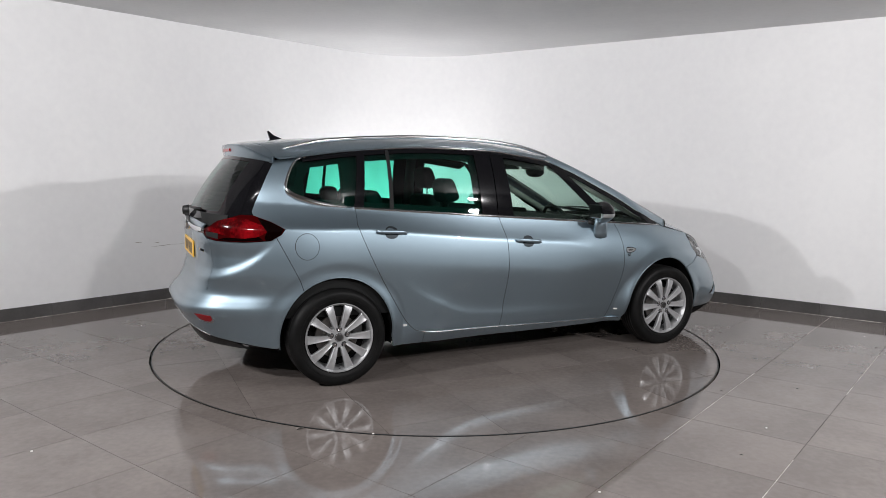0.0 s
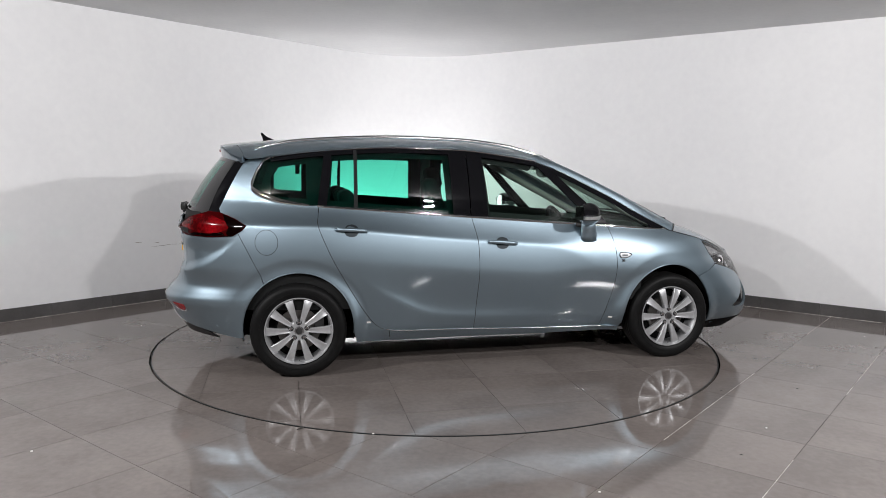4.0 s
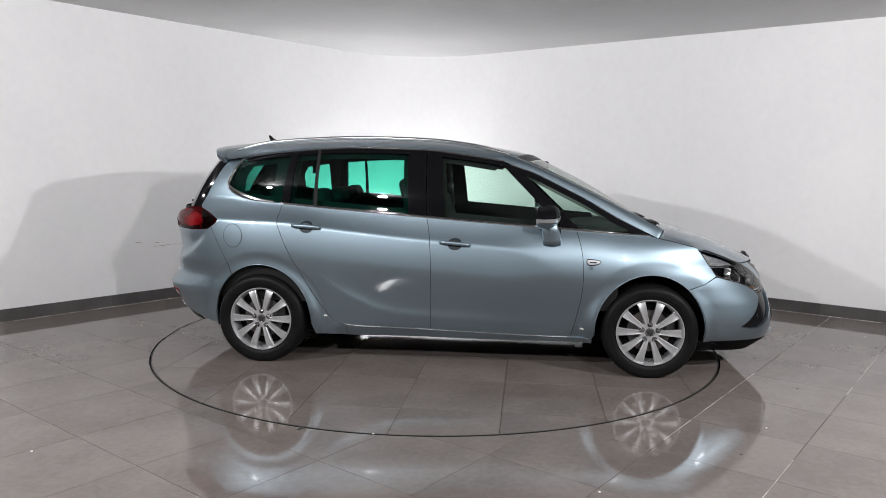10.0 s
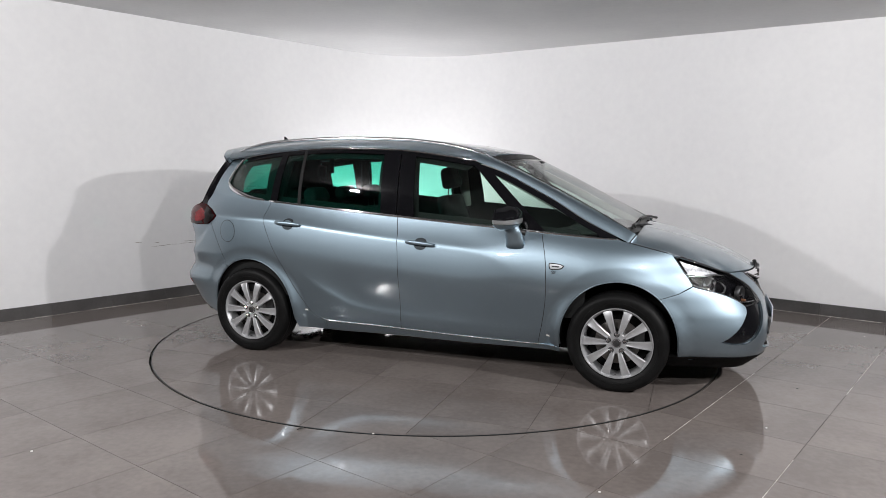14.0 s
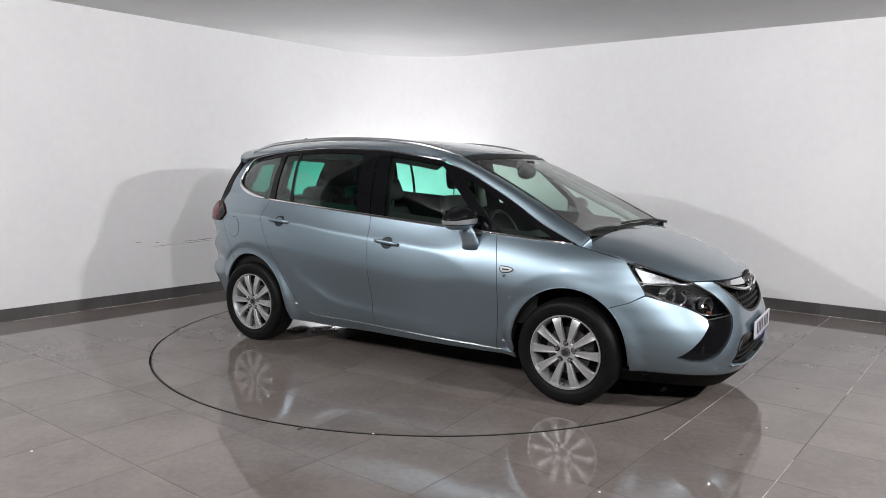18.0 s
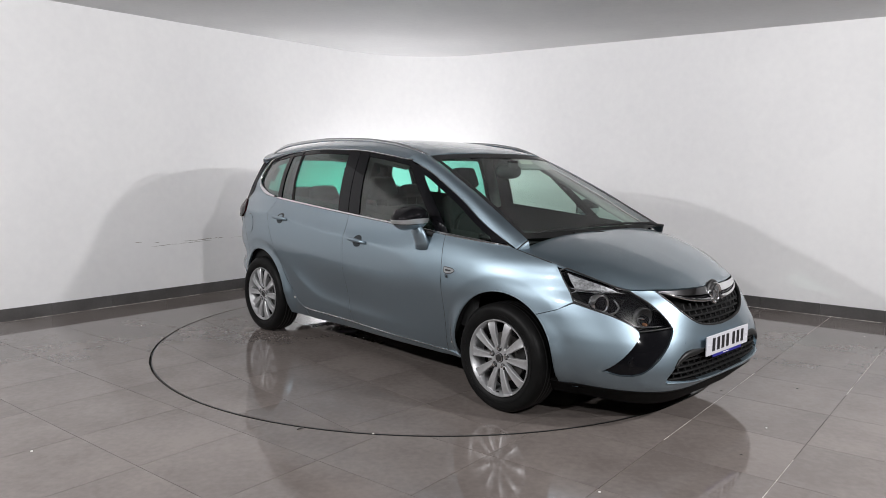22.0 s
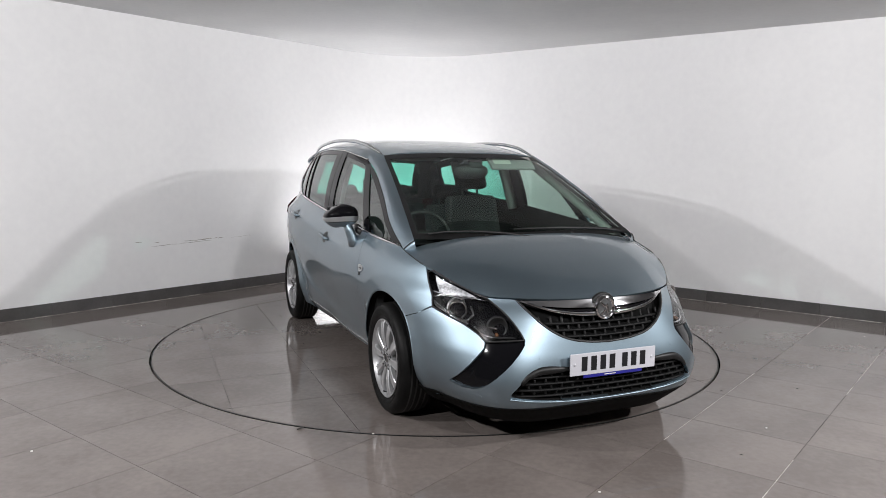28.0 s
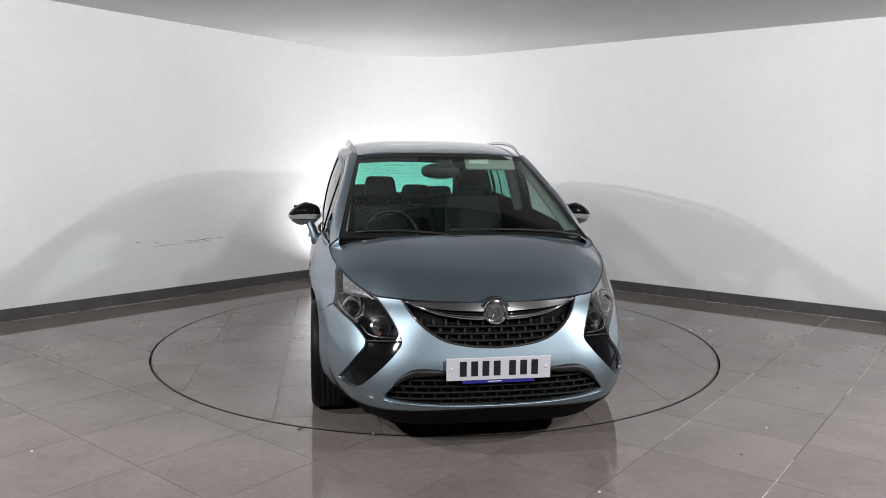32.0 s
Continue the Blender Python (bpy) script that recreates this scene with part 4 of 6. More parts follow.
for sg in (-1, 1):
    # deep inner frame of the tailgate beside the glass
    rows = []
    for i in range(9):
        p = back_f(0.80 * sg, i / 8)
        rows += [p, p + Vector((0.10, -0.02 * sg, 0.0)), p + Vector((0.20, 0.10 * sg, 0.0))]
    link_mesh("tailgate_inner_frame", rows, [(i * 3 + k, i * 3 + k + 1, i * 3 + 4 + k, i * 3 + 3 + k) for i in range(8) for k in range(2)], TRIM_GREY, car, True, None, "dark inner frame of the tailgate")
    line = [Vector((x, sg * (w_top(x) - 0.075 + 0.0), roof_f(x, sg * (w_top(x) - 0.075)).z + 0.036 * min(1, (x + 1.66) / 0.25, (0.43 - x) / 0.3) ** 0.6)) for x in np.linspace(-1.655, 0.425, 40)]
    part("roof_rail", tube(line, 0.0135, 8, 0.8, taper=lambda k: min(1.0, 0.45 + 6 * k, 0.45 + 6 * (1 - k))), SATIN, car, "satin aluminium roof rail", True)
fin = bmesh.new()
prof = [(-1.612, 1.612), (-1.634, 1.676), (-1.624, 1.680), (-1.588, 1.650), (-1.525, 1.622)]
va = [fin.verts.new((x, -0.016 if z < 1.64 else -0.006, z)) for i, (x, z) in enumerate(prof)]
vb = [fin.verts.new((x, (0.016 if z < 1.64 else 0.006), z)) for x, z in prof]
fin.faces.new(va)
fin.faces.new(vb[::-1])
for i in range(5):
    fin.faces.new((va[i], vb[i], vb[(i + 1) % 5], va[(i + 1) % 5]))
part("aerial", fin, BLACK_GLOSS, car, "black shark-fin aerial")

# ---------------------------------------------------------------- front end
N = nose(-1)
T = tail(-1)


def nz(w, z):
    return (math.copysign(nose_t(abs(w), z), w) if w else 0.0, z)


def nx(x, z):
    return (nose_tx(x, z), z)


def tz(w, z):
    return (math.copysign(tail_t(abs(w), z), w) if w else 0.0, z)


def tx(x, z):
    return (tail_tx(x, z), z)


def flip(pts):
    return [(-a, b) for a, b in pts]


def both(half):
    """Closed outline from a half that starts and ends on the middle line."""
    return half + flip(half[::-1][1:-1])


def on_nose(pts, lift=0.0, f=None):
    f = f or N
    out = []
    for a, b in pts:
        p = f(a, b)
        n = (f(a + 1e-3, b) - f(a - 1e-3, b)).cross(f(a, b + 1e-3) - f(a, b - 1e-3)).normalized()
        if n.x * p.x < 0:
            n = -n
        out.append(p + n * lift)
    return out


edge_line = [nz(w, z) for w, z in spline(edge_wz, 0.02) if 0.46 < w < 0.575]
GRILLE_LOW = [nz(w, z) for w, z in spline([(0.0, 0.553), (0.13, 0.562), (0.251, 0.588), (0.34, 0.638), (0.40, 0.695), (0.455, 0.768)], 0.02)]
LAMP_IN = [nz(w, z) for w, z in spline([(0.578, 0.772), (0.53, 0.715), (0.488, 0.645), (0.465, 0.590)], 0.02)]
LAMP_LOW = [nz(w, z) for w, z in spline([(0.637, 0.572), (0.655, 0.600), (0.70, 0.640), (0.76, 0.676)], 0.02)] + [nx(1.823, 0.700)]
FOG_IN = [nz(w, z) for w, z in spline([(0.465, 0.586), (0.47, 0.565), (0.52, 0.505), (0.61, 0.415), (0.672, 0.356), (0.70, 0.340), (0.735, 0.338), (0.772, 0.356)], 0.02)]
FOG_OUT = [nz(w, z) for w, z in spline([(0.772, 0.356), (0.735, 0.42), (0.68, 0.50), (0.645, 0.545), (0.637, 0.572)], 0.02)]
arch_f = [nx(x, z) for x, z in arc_pts(AXLE, ARCH_R, 48, -16, 16)]
low_f = [nz(w, 0.222 + 0.012 * (1 - w / 0.8) ** 2) for w in (0.80, 0.72, 0.64, 0.56, 0.48, 0.4, 0.32, 0.24, 0.16, 0.08)] + [(0.0, 0.234)]
half = GRILLE_LOW + edge_line + LAMP_IN[:-1] + FOG_IN[:-1] + FOG_OUT[:-1] + LAMP_LOW + [nx(1.74, 0.655)] + arch_f + [nx(1.755, 0.212)] + low_f
LOWG = [nz(w, z) for w, z in spline([(0.0, 0.272), (0.2, 0.277), (0.4, 0.293), (0.548, 0.316), (0.556, 0.325), (0.50, 0.392), (0.455, 0.432), (0.40, 0.445), (0.2, 0.449), (0.0, 0.449)], 0.02)]
front_bumper = panel("front_bumper", both(half), N, PAINT, car, "painted front bumper with two grille openings", (0.03, 0.03), 0.02, 0.0018, holes=[both(LOWG)], hole_inset=0.0)


def lattice(parent, pitch, rows, w_at, z_low, z_high, lift, mat):
    """Level slats behind a grille opening, with upright ribs that step sideways from row to row."""
    for z in rows:
        w = w_at(z)
        pts = on_nose([nz(-w + 2 * w * i / 26, z + 0.009 * ((i - 13) / 13) ** 2) for i in range(27)], lift)
        part("slat", tube(pts, 0.0062, 6, 1.5), mat, parent, "", True)
    edges = [0.0, *rows, 2.0]
    for k, (za, zb) in enumerate(zip(edges, edges[1:])):
        w = 0.0 if k % 2 else pitch / 2
        while w < 0.56:
            for s in ((-1, 1) if w else (1,)):
                a, b = max(z_low(w), za), min(z_high(w), zb)
                if b - a > 0.012:
                    pts = on_nose([nz(s * w, a + (b - a) * i / 4) for i in range(5)], lift - 0.004)
                    part("rib", tube(pts, 0.0052, 6, 1.5, up=Vector((1, 0, 0))), mat, parent, "", True)
            w += pitch


# upper grille
g_low = curve((0.0, 0.553), (0.13, 0.562), (0.251, 0.588), (0.34, 0.638), (0.40, 0.695), (0.455, 0.768))
w_low = curve((0.553, 0.02), (0.562, 0.13), (0.588, 0.251), (0.638, 0.34), (0.695, 0.40), (0.768, 0.455))
top_line = [nz(w, 0.766) for w in np.linspace(0.45, 0.05, 10)] + [(0.0, 0.766)]
gr = GRILLE_LOW + top_line
grille = panel("grille", both(gr), N, UNDER, car, "black lattice grille with chrome wing bars", (0.04, 0.03), 0.0, 0.0, lift=-0.05)
lattice(grille, 0.062, (0.588, 0.622, 0.656), lambda z: w_low(z) - 0.012, lambda w: g_low(w) + 0.004, lambda w: 0.70, -0.022, GRILLE_BLACK)
part("grille_edge", tube(on_nose(flip(GRILLE_LOW[::-1]) + GRILLE_LOW[1:], -0.006), 0.009, 6), BLACK, grille, "black grille edge", True)
for s in (1, -1):
    end = [nz(s * w, z) for w, z in spline([(0.30, 0.612), (0.34, 0.638), (0.40, 0.695), (0.455, 0.766)], 0.02)]
    part("chrome_edge", tube(on_nose(end, 0.0015), 0.0042, 6, taper=lambda k: 0.3 + 0.7 * k), CHROME, grille, "thin chrome edge at the grille's end", True)
    up = [nz(w, 0.764) for w in np.linspace(0.058, 0.445, 16)]
    lo = [nz(w, z) for w, z in spline([(0.445, 0.758), (0.36, 0.742), (0.22, 0.730), (0.058, 0.724)], 0.02)]
    o = [(s * a, b) for a, b in up + lo]
    panel("chrome_wing", o, N, CHROME, grille, "broad chrome wing bar", (0.03, 0.012), 0.02, 0, lift=0.004)
    line = [nz(s * w, z) for w, z in spline([(0.055, 0.694), (0.16, 0.699), (0.28, 0.716), (0.36, 0.737), (0.435, 0.763)], 0.02)]
    part("chrome_bar", tube(on_nose(line, 0.0), 0.0135, 8, 0.8, taper=lambda k: 1 - 0.55 * k), CHROME, grille, "curved chrome bar", True)
    line = [nz(s * w, z) for w, z in spline([(0.055, 0.712), (0.2, 0.717), (0.34, 0.735), (0.42, 0.755)], 0.02)]
    part("dark_bar", tube(on_nose(line, -0.012), 0.010, 6), BLACK_GLOSS, grille, "dark bar between the chrome bars", True)
emblem = part("emblem", lathe([(0.0, 0.014), (0.042, 0.014), (0.046, 0.020), (0.053, 0.024), (0.060, 0.021), (0.064, 0.012), (0.064, -0.03)], 40, "X", (2.232, 0, 0.722)), CHROME, car, "round chrome emblem on the grille", True, 40)
part("emblem_field", lathe([(0.0, 0.0185), (0.02, 0.0178), (0.0415, 0.0155), (0.0415, 0.010)], 32, "X", (2.232, 0, 0.722)), BADGE_GREY, emblem, "domed grey emblem field", True, 40)
part("emblem_relief", join(box((0.008, 0.016, 0.052), (2.252, 0.010, 0.718), 0.0035, rot=Matrix.Rotation(0.25, 4, "X")), box((0.008, 0.012, 0.034), (2.252, -0.016, 0.738), 0.003, rot=Matrix.Rotation(0.9, 4, "X")), box((0.008, 0.012, 0.030), (2.252, -0.014, 0.702), 0.003, rot=Matrix.Rotation(-0.7, 4, "X"))), CHROME, emblem, "plain raised chrome shape")
shroud = [Vector((2.222, 0.070 * math.sin(a), 0.722 + 0.070 * math.cos(a))) for a in np.linspace(-1.25, 1.25, 24)]
part("emblem_shroud", tube(shroud, 0.008, 6, 1.6), BLACK, emblem, "black surround over the emblem", True)

# lower grille
lg = panel("lower_grille", both(LOWG), N, UNDER, car, "black lattice lower grille", (0.04, 0.03), 0.0, 0.0, lift=-0.05)
lw_low = curve((0.0, 0.272), (0.2, 0.277), (0.4, 0.293), (0.56, 0.318))
lw_high = curve((0.0, 0.449), (0.40, 0.445), (0.455, 0.432), (0.50, 0.392), (0.556, 0.325))
lattice(lg, 0.062, (0.302, 0.334, 0.366, 0.398, 0.43), lambda z: 0.53 - max(0.0, z - 0.32) * 0.75, lambda w: lw_low(w) + 0.004, lambda w: lw_high(w) - 0.004, -0.02, GRILLE_BLACK)
for s in (1, -1):
    line = [nz(s * w, z) for w, z in spline([(0.25, 0.440), (0.36, 0.442), (0.42, 0.437), (0.475, 0.412), (0.505, 0.380)], 0.015)]
    part("grille_brow", tube(on_nose(line, 0.0), 0.021, 8, 0.7, taper=lambda k: 0.45 + 0.55 * math.sin(math.pi * k)), BLACK, lg, "black brow over the lower grille", True)
line = [nz(w, 0.268 + 0.135 * abs(w) ** 2.2) for w in np.linspace(-0.555, 0.555, 50)]
part("grille_sill", tube(on_nose(line, 0.004), 0.006, 6, 1.2), PAINT, lg, "painted edge under the lower grille", True)
for name, loop, owner in (("grille_pocket", both(gr), grille), ("grille_pocket", both(LOWG), lg)):
    wo, wi = on_nose(loop, -0.003), on_nose(loop, -0.052)
    m = len(wo)
    link_mesh(name, wo + wi, [(i, (i + 1) % m, m + (i + 1) % m, m + i) for i in range(m)], UNDER, owner, True, None, "black inner wall of the grille opening")
# lip under the bumper
lip = [(t, 0.247) for t in np.linspace(-1.10, 1.10, 44)] + [(t, 0.142 + 0.03 * abs(t) ** 3) for t in np.linspace(1.08, -1.08, 44)]
panel("bumper_lip", lip, N, LIP_BLACK, car, "black plastic lip under the bumper", (0.05, 0.02), 0.02, 0, lift=0.004)
# parking sensors
for w, z in ((0.40, 0.505), (-0.40, 0.505), (0.67, 0.30), (-0.67, 0.30)):
    p = on_nose([nz(w, z)], 0.0005)[0]
    ring = [(nz(w, z)[0] + 0.009 * math.cos(a), z + 0.0095 * math.sin(a)) for a in np.linspace(0, 2 * math.pi, 16, endpoint=False)]
    panel("parking_sensor", ring, N, PAINT, front_bumper, "round painted parking sensor", (0.02, 0.02), 0.001, 0, lift=0.0012)

# number plate, front
fp = part("front_plate", box((0.008, 0.52, 0.111), (2.334, 0, 0.462), 0.003), PLATE_WHITE, car, "white number plate with plain dark bars")
px = 2.3385
for i, y in enumerate((-0.193, -0.137, -0.081, -0.025, 0.052, 0.108, 0.164)):
    part("bar", box((0.001, 0.034, 0.074), (px, y + 0.015, 0.464)), INK, fp)
part("plate_strip", box((0.006, 0.36, 0.016), (2.333, 0.0, 0.3975), 0.002), PLATE_BLUE, fp, "dark blue strip under the plate")
part("strip_print", box((0.001, 0.07, 0.004), (2.3365, -0.02, 0.3985)), PAPER, fp)
for y in (-0.235, 0.235):
    part("plate_screw", lathe([(0, 0.003), (0.006, 0.003), (0.0075, 0)], 14, "X", (2.338, y, 0.464)), PLATE_WHITE, fp, "white screw cap", True)


def disc_at(c, n, prof, seg=28):
    """A turned piece at c that faces along n."""
    bm = lathe(prof, seg, "Z")
    bmesh.ops.transform(bm, matrix=Matrix.Translation(c) @ n.to_track_quat("Z", "Y").to_matrix().to_4x4(), verts=bm.verts)
    return bm


for s in (1, -1):
    fl = (lambda pts: pts) if s == 1 else flip
    top = [nz(w, z) for w, z in spline(edge_wz, 0.02) if 0.58 < w < 0.772]
    rear = [nx(x, z) for x, z in ((1.712, 0.870), (1.74, 0.825), (1.79, 0.755), (1.823, 0.705))]
    o = [nz(0.578, 0.772)] + top + rear + LAMP_LOW[::-1][1:] + dense([nz(0.637, 0.572), nz(0.56, 0.580), nz(0.467, 0.587)], 0.03, False)[1:] + LAMP_IN[::-1][1:-1]
    lamp = panel("headlamp", fl(o), N, BLACK_GLOSS, car, "swept headlamp with projector and dark housing", (0.04, 0.04), 0.0, 0, lift=-0.055)
    rim_p = on_nose(fl(o), -0.004)
    part("headlamp_seal", tube(rim_p, 0.005, 6, closed=True), SEAL, lamp, "black edge round the headlamp", True)
    wall_o = on_nose(fl(o), -0.004)
    wall_i = on_nose(fl(o), -0.055)
    m = len(wall_o)
    link_mesh("lamp_wall", wall_o + wall_i, [(i, (i + 1) % m, m + (i + 1) % m, m + i) for i in range(m)], BLACK_GLOSS, lamp, True, None, "black inner lamp wall")
    # silver upper chamber
    outer = [(nx(x, z)[0] - 0.022, z) for x, z in ((1.722, 0.862), (1.748, 0.815), (1.782, 0.765))]
    o2 = outer + [nz(w, z) for w, z in ((0.79, 0.752), (0.765, 0.768), (0.70, 0.766), (0.618, 0.771), (0.68, 0.805), (0.735, 0.838))]
    refl = panel("upper_reflector", fl(dense(o2, 0.02)), N, REFLECTOR, lamp, "silver reflector with sparkle put into its colour", (0.02, 0.02), 0.01, 0, lift=-0.03)
    # projector
    q = nz(0.715, 0.716)
    c = on_nose(fl([q]), -0.035)[0]
    ax = Vector((0.93, -0.36 * s, 0.0))
    part("projector_ring", disc_at(c, ax, [(0.036, 0.004), (0.041, 0.016), (0.047, 0.019), (0.053, 0.014), (0.060, -0.004), (0.062, -0.02)]), CHROME, lamp, "chrome projector ring", True)
    part("projector_lens", disc_at(c, ax, [(0.0, 0.020), (0.015, 0.018), (0.028, 0.011), (0.039, 0.0)]), BLACK_GLOSS, lamp, "dark glass projector lens", True)
    # chrome sweeps
    line = [nz(w, z) for w, z in spline([(0.80, 0.795), (0.79, 0.735), (0.745, 0.685), (0.69, 0.648)], 0.02)]
    part("chrome_sweep", tube(on_nose(fl(line), -0.03), 0.010, 8, 1.9), CHROME, lamp, "broad chrome sweep round the projector", True)
    line = [nz(w, z) for w, z in spline([(0.655, 0.735), (0.66, 0.695), (0.685, 0.668), (0.72, 0.655)], 0.02)]
    part("chrome_sweep", tube(on_nose(fl(line), -0.028), 0.008, 6), CHROME, lamp, "chrome hook beside the projector", True)
    line = [nz(w, z) for w, z in spline([(0.585, 0.765), (0.66, 0.772), (0.735, 0.772), (0.80, 0.785)], 0.02)]
    part("chamber_edge", tube(on_nose(fl(line), -0.026), 0.005, 6), SATIN, lamp, "bright edge under the upper reflector", True)
    line = [nz(w, z) for w, z in spline([(0.668, 0.640), (0.645, 0.608), (0.60, 0.598), (0.50, 0.600)], 0.02)]
    part("chrome_sweep", tube(on_nose(fl(line), -0.022), 0.006, 6), CHROME, lamp, "thin chrome sweep at the lamp's foot", True)
    q = nz(0.575, 0.655)
    c = on_nose(fl([q]), -0.042)[0]
    part("inner_chamber", disc_at(c, ax, [(0.0, -0.02), (0.02, -0.018), (0.036, -0.008), (0.048, 0.012), (0.052, 0.012), (0.052, -0.02)]), DARK_METAL, lamp, "dark inner reflector chamber", True)
    q = nz(0.585, 0.612)
    part("indicator_bulb", disc_at(on_nose(fl([q]), -0.03)[0], ax, [(0.0, 0.010), (0.007, 0.007), (0.009, 0.0), (0.009, -0.02)], 16), AMBER, lamp, "amber bulb", True)
    line = [nz(w, z) for w, z in spline([(0.625, 0.640), (0.60, 0.645), (0.578, 0.640)], 0.01)]
    part("chrome_dash", tube(on_nose(fl(line), -0.03), 0.005, 6), CHROME, lamp, "short chrome bar in the inner chamber", True)
    panel("lens", fl(o), N, LENS, lamp, "clear lamp lens", (0.04, 0.04), 0.0, 0.002, lift=0.0005)
    # fog lamp pocket
    o = FOG_IN[:-1] + FOG_OUT[:-1] + dense([nz(0.637, 0.570), nz(0.56, 0.577), nz(0.467, 0.584)], 0.03, False)[:-1]
    fog = panel("fog_lamp_pocket", fl(o), N, BLACK_GLOSS, car, "gloss black fog lamp pocket", (0.04, 0.04), 0.0, 0.0, lift=-0.014)
    wo, wi = on_nose(fl(o), -0.001), on_nose(fl(o), -0.014)
    m = len(wo)
    link_mesh("pocket_edge", wo + wi, [(i, (i + 1) % m, m + (i + 1) % m, m + i) for i in range(m)], PAINT, fog, True, None, "painted pocket edge")
    c = on_nose(fl([nz(0.69, 0.405)]), -0.032)[0]
    part("fog_lamp", disc_at(c, Vector((0.9, -0.42 * s, 0)), [(0.0, 0.012), (0.02, 0.011), (0.034, 0.004), (0.040, 0.008), (0.044, 0.002), (0.044, -0.02)]), BLACK_GLOSS, fog, "round fog lamp", True)

# ---------------------------------------------------------------- rear end
seam_rb = dense([(-1.768, 0.983), (-1.625, 0.70)], 0.03, False)
arch_b = [tx(x, z) for x, z in arc_pts(-AXLE, ARCH_R, 127, 188, 16)]
low_b = [tz(w, z) for w, z in spline([(0.80, 0.262), (0.74, 0.278), (0.66, 0.302), (0.55, 0.335), (0.37, 0.395), (0.2, 0.42), (0.02, 0.425)], 0.05)]
LAMP_TAIL = [(-2.150, 0.972), (-2.10, 0.958), (-1.95, 0.955), (-1.80, 0.964), (-1.768, 0.984)]
GATE = [tz(0.58, 0.64), tz(0.597, 0.70), tz(0.605, 0.80), tz(0.61, 0.90), tx(-2.150, 0.968)]
half = [(0.0, 0.612)] + [tz(w, 0.612 + 0.02 * (w / 0.55) ** 4) for w in (0.1, 0.2, 0.3, 0.4, 0.5, 0.55)] + GATE + [tx(x, z) for x, z in LAMP_TAIL[1:]] + [tx(x, z) for x, z in seam_rb[1:]] + arch_b + low_b + [(0.0, 0.425)]
rear_bumper = panel("rear_bumper", both(half), T, PAINT, car, "painted rear bumper", (0.016, 0.014), 0.02, 0.0008)
panel("rear_valance", both([(0.0, 0.425)] + [q for q in low_b[3:]][::-1] + [tz(w, z) for w, z in spline([(0.70, 0.245), (0.55, 0.255), (0.3, 0.26), (0.02, 0.262)], 0.05)] + [(0.0, 0.262)]), T, BLACK, car, "black plastic valance under the rear bumper", (0.05, 0.03), 0.01, 0, lift=-0.012)
part("valance_edge", tube(on_nose(flip(low_b[4:]) + low_b[4:][::-1], 0.001, T), 0.004, 5), SATIN, rear_bumper, "thin bright edge under the bumper", True)
half = [(0.0, 0.608)] + [tz(w, 0.608 + 0.02 * (w / 0.55) ** 4) for w in (0.1, 0.2, 0.3, 0.4, 0.5, 0.55)] + GATE + [tx(-2.176, 1.022)] + [tz(w, 1.078 - 0.03 * (w / 0.6) ** 6) for w in (0.56, 0.5, 0.4, 0.3, 0.2, 0.1)] + [(0.0, 1.078)]
tailgate = panel("tailgate", both(half), T, PAINT, car, "painted tailgate", (0.02, 0.018), 0.012, 0.0018)
line = [tz(w, 1.028 - 0.012 * (w / 0.55) ** 2) for w in np.linspace(-0.57, 0.57, 40)]
part("tailgate_bar", tube(on_nose(line, 0.008, T), 0.018, 8, 0.6), CHROME, tailgate, "chrome bar across the tailgate", True)
part("rear_emblem", lathe([(0.0, -0.012), (0.045, -0.012), (0.052, -0.006), (0.052, 0.02)], 32, "X", (-2.208, 0, 1.035)), CHROME, tailgate, "round chrome emblem", True)
rp = part("rear_plate", box((0.008, 0.52, 0.111), (-2.195, 0, 0.865), 0.003), PLATE_YELLOW, car, "yellow number plate with plain dark bars")
for y in (-0.193, -0.137, -0.081, -0.025, 0.052, 0.108, 0.164):
    part("bar", box((0.001, 0.034, 0.074), (-2.1995, y + 0.015, 0.866)), INK, rp)
for i in range(4):
    p = on_nose([tz(0.44 + 0.022 * i, 0.885)], 0.003, T)[0]
    part("badge_bar", box((0.004, 0.015, 0.017), p, 0.001), CHROME, tailgate, "small chrome lettering bar")
part("rear_wiper", join(tube([back_f(q, 0.12) + Vector((-0.022, 0, 0.01)) for q in (0.0, -0.15, -0.3, -0.45)], 0.009, 6), lathe([(0, -0.045), (0.03, -0.04), (0.038, 0.0)], 20, "X", (-2.19, 0, 1.115))), BLACK, car, "black rear wiper", True)
